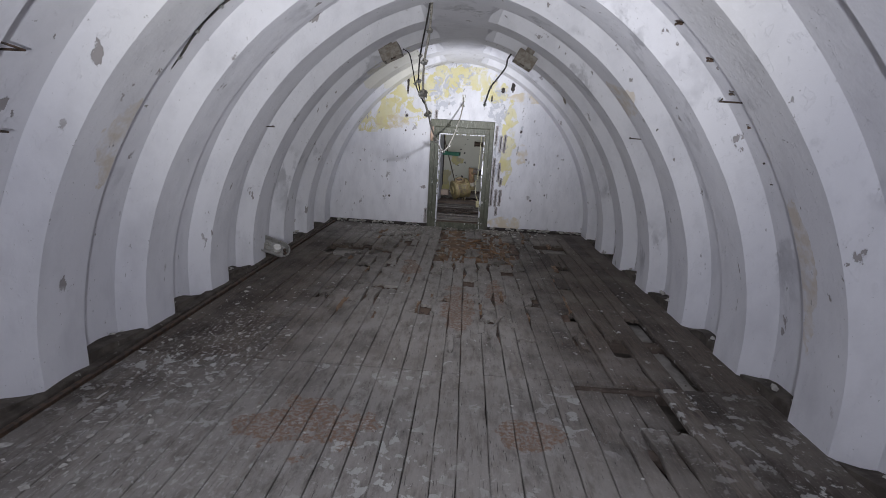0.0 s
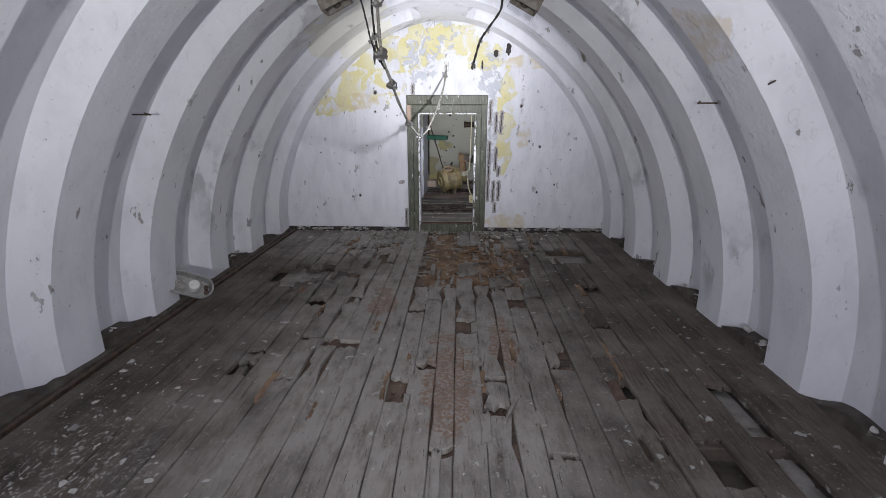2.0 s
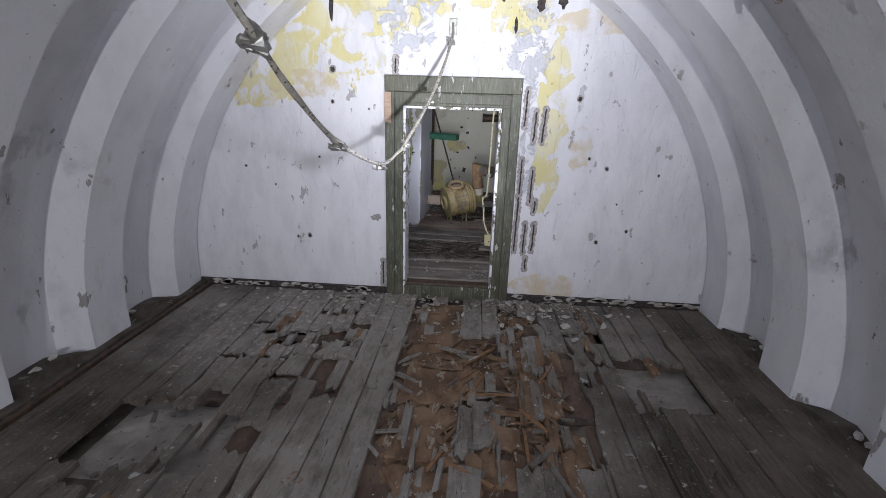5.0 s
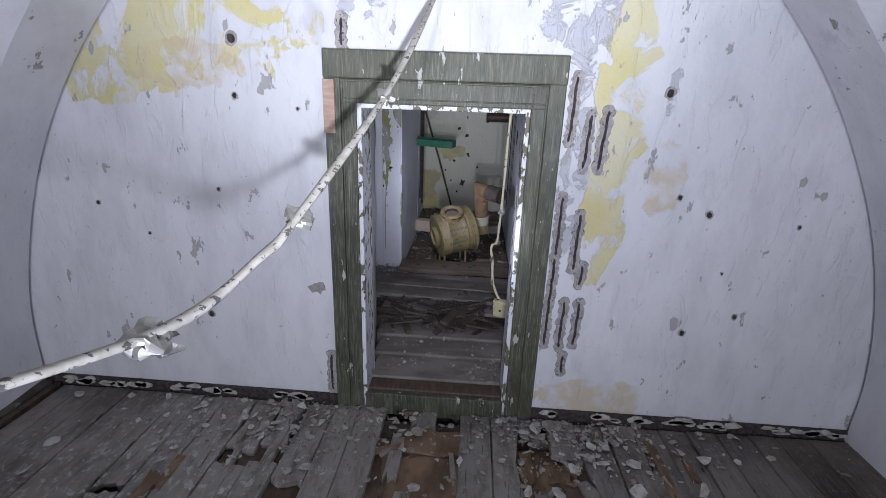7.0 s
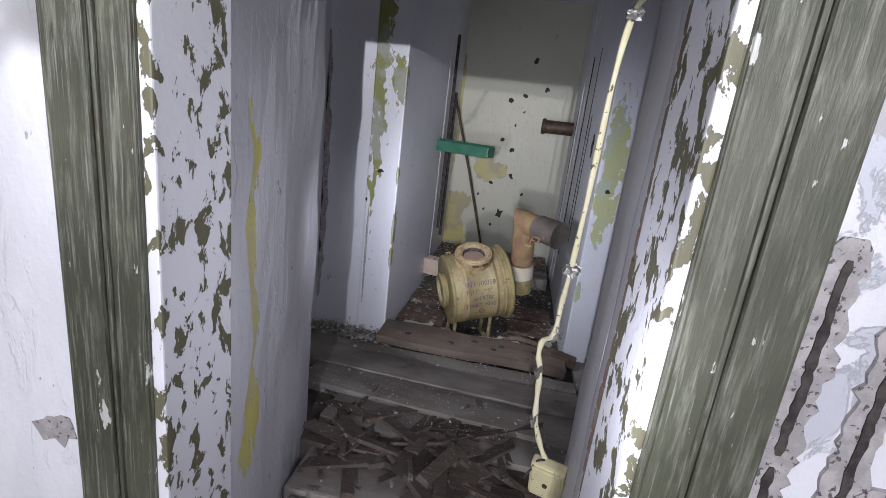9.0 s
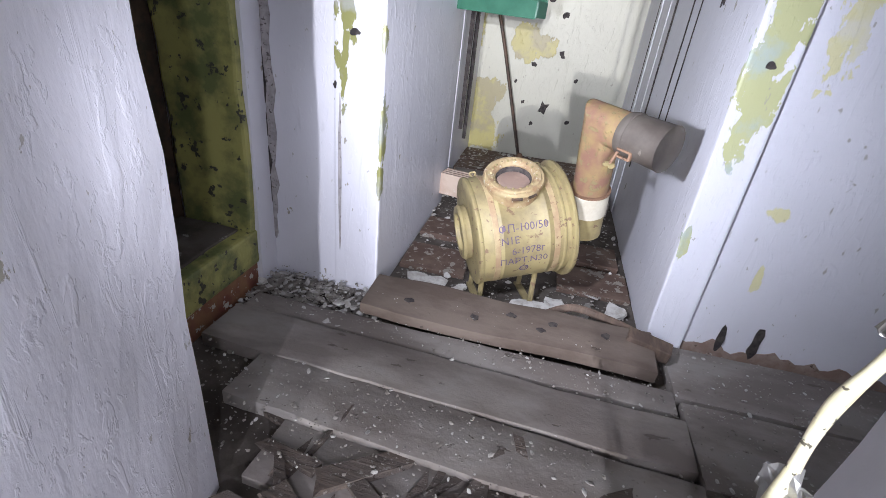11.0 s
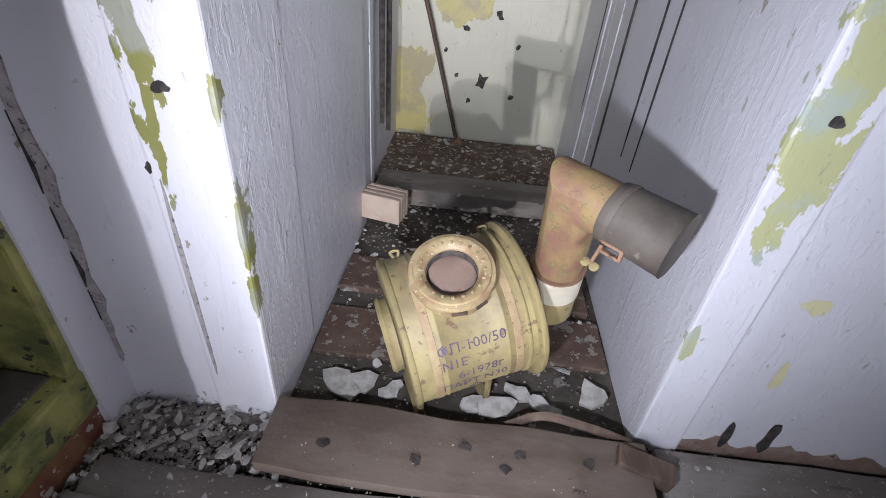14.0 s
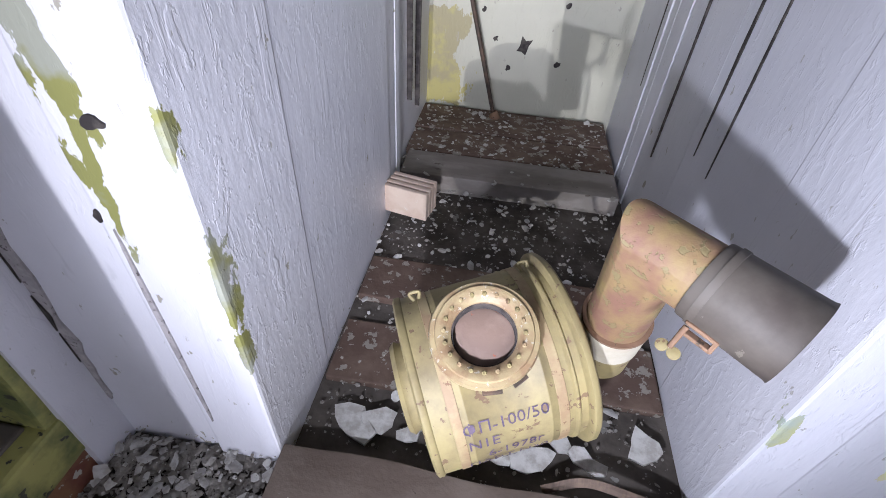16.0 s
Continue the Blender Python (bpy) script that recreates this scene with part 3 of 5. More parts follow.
# plaster skins on the two reveals
bm = bmesh.new()
prism(bm, [(-0.119, 8.572), (-0.243, 9.245), (-0.273, 9.25), (-0.15, 8.572)], 0.05, 2.26)
bmesh.ops.subdivide_edges(bm, edges=bm.edges, cuts=14, use_grid_fill=True)
for v in bm.verts:
    v.co.x += 0.012 * noise.noise(v.co * 4) + 0.004 * noise.noise(v.co * 13)
    if v.co.y > 9.2:
        v.co.y += 0.008 * noise.noise(v.co * 11)
setting("trim_reveal_west", bm, PLASTER_L, "brushed white plaster reveal with yellow patches")
bm = bmesh.new()
def slab(bm, y0, y1, lift):
    """One cracked plaster slab of the east reveal between two wandering edges."""
    rows = []
    for i in range(46):
        z = 0.05 + i * 2.21 / 45
        q = Vector((y0 * 3, 0, z * 5))
        a = y0 + 0.010 * noise.noise(q) + 0.006 * noise.noise(q * 3.3)
        b = y1 + 0.010 * noise.noise(q + Vector((y1 * 9, 0, 0))) + 0.006 * noise.noise(q * 3.1 + Vector((0, 5, 0)))
        row = []
        for k in range(7):
            y = a + (b - a) * k / 6
            x = 0.652 + (y - 8.565) * 0.105 - lift + 0.010 * noise.noise(Vector((3, y * 5, z * 3)))
            row.append(bm.verts.new((x + (0.010 if k in (0, 6) else 0.0), y, z)))
        rows.append([bm.verts.new((row[0].co.x + 0.05, a, z))] + row + [bm.verts.new((row[-1].co.x + 0.05, b, z))])
    for r0, r1 in zip(rows, rows[1:]):
        for k in range(len(r0) - 1):
            bm.faces.new((r0[k], r0[k + 1], r1[k + 1], r1[k]))


for y0, y1, lift in ((8.655, 8.80, 0.004), (8.813, 9.145, 0.008)):
    slab(bm, y0, y1, lift)
bmesh.ops.recalc_face_normals(bm, faces=bm.faces)
setting("trim_reveal_east", bm, PLASTER, "brushed white plaster reveal with a dark crack", True, 50)
# the plaster has fallen away next to the door frame
bm = bmesh.new()
for i in range(40):
    z = 0.1 + i * 0.054
    r = noise.noise(Vector((4, 0, z * 3)))
    box(bm, 0.650, 0.70, 8.566, 8.655 + 0.02 * r, z - 0.03, z + 0.03, 0.012, pose(0.012 * r, 0.01 * noise.noise(Vector((z * 9, 2, 0))), 0))
setting("trim_bare_masonry", bm, MASONRY, "bare brown masonry where plaster has fallen from the reveal")

FLOOR2 = 0.20
bm = bmesh.new()
box(bm, -2.2, 3.4, 9.15, 12.3, -0.4, FLOOR2 - 0.03)
setting("floor_corridor_base", bm, DIRT, "dark dirt and plaster rubble under the corridor boards")
bm = bmesh.new()
box(bm, -2.2, 3.4, 9.14, 12.4, 2.42, 2.6)
setting("ceiling_corridor", bm, PLASTER, "plain plaster ceiling of the corridor")
# wall north of the corridor, either side of the niche
bm = bmesh.new()
box(bm, -0.62, -0.345, 10.10, 10.4, 0, 2.45)
box(bm, -2.2, -0.60, 10.0, 10.4, 0, 2.45)
setting("wall_corridor_west", bm, WALL_R, "white plaster corridor wall with a cracked corner")
bm = bmesh.new()
box(bm, -0.355, -0.19, 10.085, 10.4, 0, 2.45, 0.008)
setting("trim_post_west", bm, POST_L, "white post with olive paint showing through chips")
bm = bmesh.new()
box(bm, 0.905, 3.4, 10.155, 10.5, 0, 2.45)
setting("wall_corridor_east", bm, WALL_R, "white plaster corridor wall crumbling at its foot")
bm = bmesh.new()
box(bm, 0.785, 0.91, 10.14, 10.5, 0, 2.45, 0.008)
setting("trim_post_east", bm, POST_R, "white jamb with a green and yellow chipped strip")
# niche
bm = bmesh.new()
box(bm, -0.6, -0.25, 10.38, 12.2, 0, 2.45)
west = setting("wall_niche_west", bm, PLASTER, "brushed white plaster with black vertical seams")
for x1, y0, y1 in ((-0.192, 10.395, 11.165), (-0.20, 11.185, 11.29), (-0.198, 11.305, 11.36), (-0.225, 11.375, 12.14)):
    bm = bmesh.new()
    box(bm, -0.26, x1, y0, y1, 0, 2.45, 0.003)
    part("plaster_panel", bm, PLASTER, west)
bm = bmesh.new()
box(bm, 0.85, 1.2, 10.45, 12.2, 0, 2.45)
east = setting("wall_niche_east", bm, PLASTER, "brushed white plaster with cracks and black seams")
for x0, y0, y1 in ((0.787, 10.495, 11.02), (0.79, 11.028, 11.45), (0.788, 11.463, 11.60), (0.79, 11.613, 11.68), (0.786, 11.693, 12.14)):
    bm = bmesh.new()
    box(bm, x0, 0.86, y0, y1, 0, 2.45, 0.003)
    part("plaster_panel", bm, PLASTER, east)
bm = bmesh.new()
box(bm, -0.6, 1.2, 12.13, 12.4, 0, 2.45)
setting("wall_niche_back", bm, BACKWALL, "cream wall pitted with holes and yellow damp stains")
# corridor's far sides
bm = bmesh.new()
box(bm, 3.2, 3.4, 9.1, 10.3, 0, 2.45)
setting("wall_corridor_far", bm, PLASTER, "plain white end of the corridor")

# west side of the corridor: a deep opening with a raised yellow sill, dark beyond it
bm = bmesh.new()
box(bm, -0.88, -0.62, 9.2, 10.02, 0, 0.27)
setting("wall_sill_base", bm, REDBASE, "red-brown painted base with peeled yellow plaster")
bm = bmesh.new()
box(bm, -0.90, -0.612, 9.18, 10.03, 0.27, 0.40, 0.012)
bmesh.ops.subdivide_edges(bm, edges=bm.edges, cuts=3, use_grid_fill=True)
for v in bm.verts:
    v.co += Vector((0.010, 0, 0.008)) * noise.noise(v.co * 7)
setting("window_sill", bm, YELLOWWALL, "broad sill with dirty peeling yellow paint")
bm = bmesh.new()
box(bm, -0.895, -0.655, 9.19, 9.97, 0.395, 0.412, 0.006)
bmesh.ops.subdivide_edges(bm, edges=bm.edges, cuts=4, use_grid_fill=True)
for v in bm.verts:
    v.co += Vector((0.022, 0, 0.006)) * noise.noise(v.co * 8)
setting("window_sill_dirt", bm, DIRT, "dark caked dirt on the broad sill")
bm = bmesh.new()
box(bm, -0.88, -0.612, 9.975, 10.06, 0.395, 2.43, 0.01)
bmesh.ops.subdivide_edges(bm, edges=[e for e in bm.edges if e.calc_length() > 1], cuts=16)
for v in bm.verts:
    v.co += Vector((0.010, 0.008, 0)) * noise.noise(v.co * 6)
setting("trim_yellow_jamb", bm, YELLOWWALL, "yellow-green peeling jamb of the dark opening")
bm = bmesh.new()
box(bm, -0.96, -0.89, 9.90, 9.99, 0.40, 2.43, 0.006)
box(bm, -0.96, -0.89, 9.20, 9.90, 0.38, 0.44, 0.006)
setting("trim_dark_frame", bm, IRON, "dark timber frame set in the opening")
bm = bmesh.new()
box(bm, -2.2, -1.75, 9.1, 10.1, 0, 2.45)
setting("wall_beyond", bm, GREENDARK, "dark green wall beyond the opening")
bm = bmesh.new()
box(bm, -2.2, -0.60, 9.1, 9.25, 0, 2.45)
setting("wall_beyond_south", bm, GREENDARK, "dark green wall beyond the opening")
rng = random.Random(4)
crack = setting("trim_corner_crack", ragged(bmesh.new(), -0.606, 1.02, 0.011, 0.66, 10.12, 10.092, rng, 60, 0.9), HOLE, "long black crack down the plaster corner")
part("plaster_edge", ragged(bmesh.new(), -0.594, 1.02, 0.022, 0.70, 10.12, 10.0955, rng, 60, 0.5), EXPOSED, crack, "grey broken plaster edge")

# ---- doorway woodwork ----
casing = thing("door_casing", "olive green wooden door casing with worn moulded boards", "door casing")


def board(name, x0, x1, z0, z1, y0, y1, material, parent, label="", bevel=0.006):
    bm = bmesh.new()
    box(bm, x0, x1, y0, y1, z0, z1, bevel)
    return part(name, bm, material, parent, label)


for sx, side in ((-1, -0.28), (1, 0.80)):
    inner = DOOR_L if sx < 0 else DOOR_R
    a, b = sorted((side, side - sx * 0.075))
    board("outer_board", a, b, 0.0, 1.745, 8.355, 8.402, GREENWOOD, casing)
    a, b = sorted((side - sx * 0.073, inner + sx * 0.02))
    jamb = board("inner_board", a, b, 0.0, 1.73, 8.368, 8.402, GREENWOOD, casing)
    for k, (off, w, pr) in enumerate(((0.077, 0.008, 0.007), (0.136, 0.007, 0.004))):
        a, b = sorted((side - sx * off, side - sx * (off + w)))
        board("moulding", a, b, 0.0, 1.70, 8.368 - pr, 8.372, GREENWOOD, jamb, bevel=0.003)
    a, b = sorted((inner + sx * 0.02, inner - sx * 0.002))
    board("jamb_lining", a, b, 0.05, 1.66, 8.372, 8.562, PEELED, casing, "flaking white paint over olive wood", 0.004)
board("head_board", -0.282, 0.802, 1.742, 1.862, 8.352, 8.402, GREENWOOD, casing)
board("head_inner_board", -0.215, 0.735, 1.635, 1.742, 8.366, 8.402, GREENWOOD, casing)
for z, w, pr in ((1.728, 0.009, 0.007), (1.655, 0.007, 0.004)):
    board("head_moulding", -0.205, 0.725, z, z + w, 8.366 - pr, 8.37, GREENWOOD, casing, bevel=0.003)
board("head_lining", DOOR_L, DOOR_R, 1.615, 1.642, 8.374, 8.562, PEELED, casing, "flaking white paint over olive wood", 0.004)
board("sill_board", -0.12, 0.64, -0.04, 0.095, 8.36, 8.40, GREENWOOD, casing)
board("patch_strip", -0.283, -0.23, 1.50, 1.735, 8.346, 8.356, BAREWOOD, casing, "bare pinkish wood strip", 0.002)
rng = random.Random(11)
step = thing("threshold", "worn grey threshold plank rimmed with splintered brown wood", "threshold")
board("plank", -0.112, 0.632, 0.055, 0.105, 8.40, 8.50, DARKWOOD, step, "splintered brown front plank", 0.008)
board("plank", -0.125, 0.645, 0.065, 0.118, 8.503, 8.73, BOARDS_X, step, "", 0.008)
board("plank", -0.15, 0.655, 0.07, 0.135, 8.735, 8.93, BOARDS_X, step, "", 0.01)
board("plank", -0.18, 0.69, 0.08, 0.15, 8.94, 9.16, BOARDS_X, step, "", 0.01)

# ---- chiselled slots, chips and pits in the end wall ----
rng = random.Random(7)


LAYER = [0.0]


def slot(x, z0, z1, parent, lean=0.0):
    """A ragged strip of bare mortar with a narrow wandering groove cut into it."""
    zc, half = (z0 + z1) / 2, (z1 - z0) / 2
    k = max(8, int(half * 2 / 0.011))
    LAYER[0] += 0.0006

    def strip(w, rough, grow, y):
        bm = bmesh.new()
        rows = []
        for s in (-1, 1):
            for i in range(k + 1) if s < 0 else range(k, -1, -1):
                u = -1 + 2 * i / k
                z = zc + u * (half + grow)
                wide = w * (0.55 if i in (0, k) else 1) * (1 + rng.uniform(-rough, rough))
                mid_x = x + (z - zc) * math.tan(radians(lean)) + 0.0012 * math.sin(z * 61 + x * 90) + 0.001 * math.sin(z * 23 + x * 40)
                rows.append((mid_x + s * wide, z))
        a = [bm.verts.new((u, 8.41, z)) for u, z in rows]
        b = [bm.verts.new((u, y, z)) for u, z in rows]
        bm.faces.new(a)
        bm.faces.new(b[::-1])
        for i in range(len(rows)):
            q = (i + 1) % len(rows)
            bm.faces.new((a[i], b[i], b[q], a[q]))
        bmesh.ops.recalc_face_normals(bm, faces=bm.faces)
        return bm

    p = part("plaster_chip", strip(0.026, 0.28, 0.028, 8.3975 - LAYER[0]), EXPOSED, parent, "grey mortar laid bare")
    part("groove", strip(0.0062, 0.3, 0.0, 8.3955 - LAYER[0]), HOLE, p, "dark chiselled groove")


for x, z0, z1, lean in ((0.845, 1.50, 1.78, 2), (0.925, 1.38, 1.62, 3), (0.995, 1.38, 1.64, 3), (0.842, 0.95, 1.24, 1), (0.835, 0.45, 0.93, 1),
                        (0.935, 0.88, 1.16, 1), (0.91, 0.44, 0.70, 1), (0.985, 0.46, 0.70, 2), (0.936, 0.29, 0.39, 0), (0.975, 0.80, 0.90, 4)):
    slot(x, z0, z1, wall_r, lean)
slot(-0.315, 0.08, 0.30, wall_l)
part("plaster_chip", ragged(bmesh.new(), -0.37, 0.70, 0.045, 0.035, 8.41, 8.3975, rng, 14, 0.4), EXPOSED, wall_l, "grey mortar laid bare")
slot(-0.20, 1.88, 1.99, wall_t)


def pit(x, z, r, parent):
    p = part("plaster_chip", ragged(bmesh.new(), x, z, r * 1.0, r * 1.1, 8.41, 8.3978, rng, 12, 0.18), EXPOSED, parent)
    part("hole", ragged(bmesh.new(), x, z, r * 0.6, r * 0.7, 8.41, 8.396, rng, 10, 0.18), HOLE, p)


for x, z, r in ((1.531, 1.19, 0.020), (1.382, 1.265, 0.016), (1.522, 0.564, 0.02), (1.76, 0.672, 0.016), (1.255, 1.725, 0.026), (1.95, 1.15, 0.012), (2.3, 1.62, 0.012), (2.28, 1.5, 0.010), (1.65, 0.9, 0.009)):
    pit(x, z, r, wall_r)
for x, z, r in ((-0.709, 1.895, 0.03), (-0.718, 1.648, 0.018), (-0.974, 0.505, 0.022), (-1.08, 0.49, 0.014), (-1.5, 1.1, 0.013), (-1.25, 0.95, 0.01), (-0.42, 1.6, 0.01), (-0.85, 1.2, 0.012), (-1.8, 1.25, 0.012)):
    pit(x, z, r, wall_l)
for x, z, rx, rz, par in ((0.892, 2.383, 0.032, 0.05, wall_r), (1.06, 2.43, 0.035, 0.075, wall_r), (-0.70, 2.40, 0.018, 0.16, wall_l), (0.72, 2.24, 0.012, 0.06, wall_r)):
    part("deep_hole", ragged(bmesh.new(), x, z, rx, rz, 8.41, 8.396, rng, 14, 0.35), HOLE, par, "dark hole in the plaster")
# pits in the niche's back wall
back = bpy.data.objects["wall_niche_back"]
for x, z, r in ((0.30, 1.184, 0.02), (0.20, 1.27, 0.018), (0.229, 1.606, 0.02), (0.35, 1.66, 0.018), (0.527, 1.727, 0.02), (0.327, 0.949, 0.02), (0.15, 0.87, 0.018), (0.267, 0.597, 0.035), (0.30, 1.40, 0.01),
                (0.36, 1.52, 0.01), (0.12, 0.62, 0.012), (0.45, 0.80, 0.012), (0.40, 1.95, 0.02), (0.45, 0.52, 0.014), (0.05, 0.75, 0.01), (0.2, 0.48, 0.012)):
    part("hole", ragged(bmesh.new(), x, z, r, r * 1.1, 12.14, 12.126, rng, 10, 0.45), HOLE, back)
# pits and cracks in the corridor posts
for nm, x, z, rx, rz, y in (("trim_post_west", -0.285, 1.075, 0.016, 0.010, 10.085), ("trim_post_east", 0.845, 1.115, 0.012, 0.010, 10.14), ("trim_post_west", -0.348, 0.92, 0.005, 0.012, 10.085), ("trim_post_west", -0.332, 0.62, 0.005, 0.28, 10.085)):
    part("hole", ragged(bmesh.new(), x, z, rx, rz, y + 0.01, y - 0.004, rng, 12, 0.35), HOLE if rz < 0.05 or rz == 0.09 else EXPOSED, bpy.data.objects[nm])
east = bpy.data.objects["wall_corridor_east"]
for x, z, rx, rz in ((1.02, 0.26, 0.012, 0.055), (1.13, 0.27, 0.014, 0.065)):
    part("crack", ragged(bmesh.new(), x, z, rx, rz, 10.16, 10.151, rng, 12, 0.4), HOLE, east, "dark crack at the wall's foot")
bm = bmesh.new()
tops = [(0.90 + 0.025 * i, 0.225 + 0.035 * noise.noise(Vector((i * 0.37, 2.2, 0))) + rng.uniform(-0.012, 0.012)) for i in range(70)]
front = [bm.verts.new((x, 10.1525, z)) for x, z in tops]
foot = [bm.verts.new((x, 10.1525, 0.16)) for x, z in tops]
rear = [bm.verts.new((x, 10.165, z + 0.004)) for x, z in tops]
for i in range(69):
    bm.faces.new((foot[i], foot[i + 1], front[i + 1], front[i]))
    bm.faces.new((front[i], front[i + 1], rear[i + 1], rear[i]))
part("bare_foot", bm, MASONRY, east, "bare brown masonry")
nw = bpy.data.objects["wall_niche_east"]
for y, z, ry, rz in ((10.95, 1.3, 0.006, 0.6), (10.82, 1.1, 0.004, 0.4), (10.55, 1.32, 0.03, 0.06)):
    part("crack", ragged(bmesh.new(), y, z, ry, rz, 0.80, 0.7835, rng, 24, 0.5, "x"), HOLE, nw, "thin dark crack")
ww = bpy.data.objects["wall_niche_west"]
for y, z, ry, rz in ((11.55, 1.25, 0.006, 0.75), (11.72, 1.0, 0.006, 0.6)):
    part("crack", ragged(bmesh.new(), y, z, ry, rz, -0.21, -0.1865, rng, 24, 0.5, "x"), HOLE, ww, "thin dark crack")
for y, z, ry, rz in ((11.3, 1.2, 0.006, 0.7), (11.75, 1.1, 0.005, 0.5)):
    part("crack", ragged(bmesh.new(), y, z, ry, rz, 0.80, 0.7835, rng, 24, 0.5, "x"), HOLE, nw, "thin dark crack")

# near-black strip painting the shaded gap at the end wall's foot, with plaster flakes
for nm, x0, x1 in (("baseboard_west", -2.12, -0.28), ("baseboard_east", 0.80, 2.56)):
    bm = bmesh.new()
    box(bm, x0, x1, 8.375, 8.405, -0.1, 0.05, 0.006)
    base = setting(nm, bm, HOLE, "near-black strip that paints the shade of the gap at the wall's foot")
    for i in range(30):
        x = rng.uniform(x0 + 0.05, x1 - 0.05)
        part("flake", ragged(bmesh.new(), x, rng.uniform(0.015, 0.045), rng.uniform(0.02, 0.06), rng.uniform(0.008, 0.02), 8.38, 8.370, rng, 9, 0.4), CHIP, base)

# rubble ledges filling the feet of the troughs
for side in (-1, 1):
    for k in range(-3, 7):
        y0 = 2.78 + k * PERIOD
        bm = bmesh.new()
        outline, xi = [], MID + side * (HALF - 0.03)
        ledge_top = 0.07 + 0.04 * noise.noise(Vector((side * 3.1, k * 1.7, 0)))
        prism(bm, [(xi, y0 - 0.02), (xi + side * 0.21, y0 - 0.02), (xi + side * 0.21, y0 + 0.58), (xi, y0 + 0.58)], -0.12, ledge_top)
        bmesh.ops.subdivide_edges(bm, edges=bm.edges, cuts=5, use_grid_fill=True)
        for v in bm.verts:
            q = noise.noise(v.co * 9)
            v.co += Vector((0.012 * q, 0, 0.03 * noise.noise(v.co * 6) if v.co.z > 0 else 0))
            if v.co.z > 0.0 and v.co.y > y0 + 0.33:
                v.co.z = max(0.0, v.co.z - (v.co.y - y0 - 0.33) * 0.25)
        bmesh.ops.recalc_face_normals(bm, faces=bm.faces)
        lg = setting("trim_rubble_ledge", bm, DIRT, "dark rubble filling the foot of a trough")
        for i in range(3):
            if rng.random() < 0.6:
                lump_bm = lump(bmesh.new(), (xi + side * rng.uniform(0.03, 0.08), y0 + rng.uniform(0.1, 0.4), ledge_top + 0.012), rng.uniform(0.02, 0.045), rng, 0.4)
                part("fragment", lump_bm, CHIP, lg)
bm = bmesh.new()
box(bm, -2.075, -1.985, -2, 8.37, -0.12, 0.018, 0.01)
bmesh.ops.subdivide_edges(bm, edges=[e for e in bm.edges if e.calc_length() > 5], cuts=70)
for v in bm.verts:
    v.co.z += 0.022 * noise.noise(v.co * 4)
setting("trim_rubble_strip", bm, DIRT, "strip of dirt and plaster between floor and wall")
bm = bmesh.new()
box(bm, -1.962, -1.925, -2, 8.36, -0.12, 0.012, 0.004)
setting("trim_edge_rail", bm, IRON, "dark batten along the edge of the floor")


# ---- lamps and cables of the vaulted room ----
def knot(bm, c, d, s=0.03):
    """A crumpled metal clip round a cable."""
    t = Vector(d).to_track_quat("X", "Z").to_matrix().to_4x4()
    t.translation = Vector(c)
    tmp = bmesh.new()
    box(tmp, -s, s, -s * 0.75, s * 0.75, -0.12 * s, 0.12 * s, 0, pose(0, 0, 0, 20, 0, 30))
    box(tmp, -0.45 * s, 0.45 * s, -0.9 * s, 0.9 * s, -0.75 * s, -0.3 * s)
    bmesh.ops.subdivide_edges(tmp, edges=tmp.edges, cuts=3, use_grid_fill=True)
    for v in tmp.verts:
        q = v.co / s * 2.1 + Vector(c) * 5
        v.co += Vector((noise.noise(q), noise.noise(q + Vector((7, 0, 0))), noise.noise(q + Vector((0, 9, 0))))) * (0.38 * s)
    bmesh.ops.transform(tmp, matrix=t, verts=tmp.verts)
    me = bpy.data.meshes.new("clip_shape")
    tmp.to_mesh(me)
    tmp.free()
    bm.from_mesh(me)
    bpy.data.meshes.remove(me)
    return bm


def cable(name, label, pts, r, material, clips=(), clip_mat=None, group=""):
    line = smooth_line(pts, 10)
    ob = thing(name, label, "cable", group)
    bm = tube(bmesh.new(), line, lambda t: r * (1 + 0.14 * math.sin(t * 71)), 8, 0.62)
    part("sheath", bm, material, ob, "", True, 80)
    for i, s in clips:
        j = min(i * 10, len(line) - 2)
        part("clip", knot(bmesh.new(), line[j], line[j + 1] - line[j], s), clip_mat or STEEL, ob, "crumpled metal clip")
    return ob


cable("hanging_cable", "whitewashed cable sagging from the vault to the wall above the doorway",
      [(-0.03, 4.6, 2.84), (-0.08, 5.05, 2.60), (-0.15, 5.35, 2.35), (-0.17, 5.6, 2.05), (-0.12, 5.78, 1.84), (-0.09, 5.95, 1.70), (-0.035, 6.2, 1.537), (0.023, 6.66, 1.40), (0.07, 6.88, 1.43),
       (0.094, 7.0, 1.473), (0.166, 7.5, 1.687), (0.225, 7.9, 1.93), (0.24, 8.25, 2.10), (0.245, 8.39, 2.17)],
      0.0115, CORD, ((1, 0.03), (2, 0.035), (3, 0.05), (4, 0.045), (6, 0.035), (7, 0.032), (9, 0.026), (10, 0.026), (12, 0.03)))
cable("loose_cable", "second thin cable hanging beside the first from the vault", [(-0.02, 4.5, 2.84), (-0.1, 4.95, 2.68), (-0.2, 5.4, 2.42), (-0.25, 5.8, 2.2), (-0.2, 5.72, 2.02), (-0.16, 5.66, 1.95)], 0.008, BLACKCABLE, ((2, 0.02), (3, 0.03)))
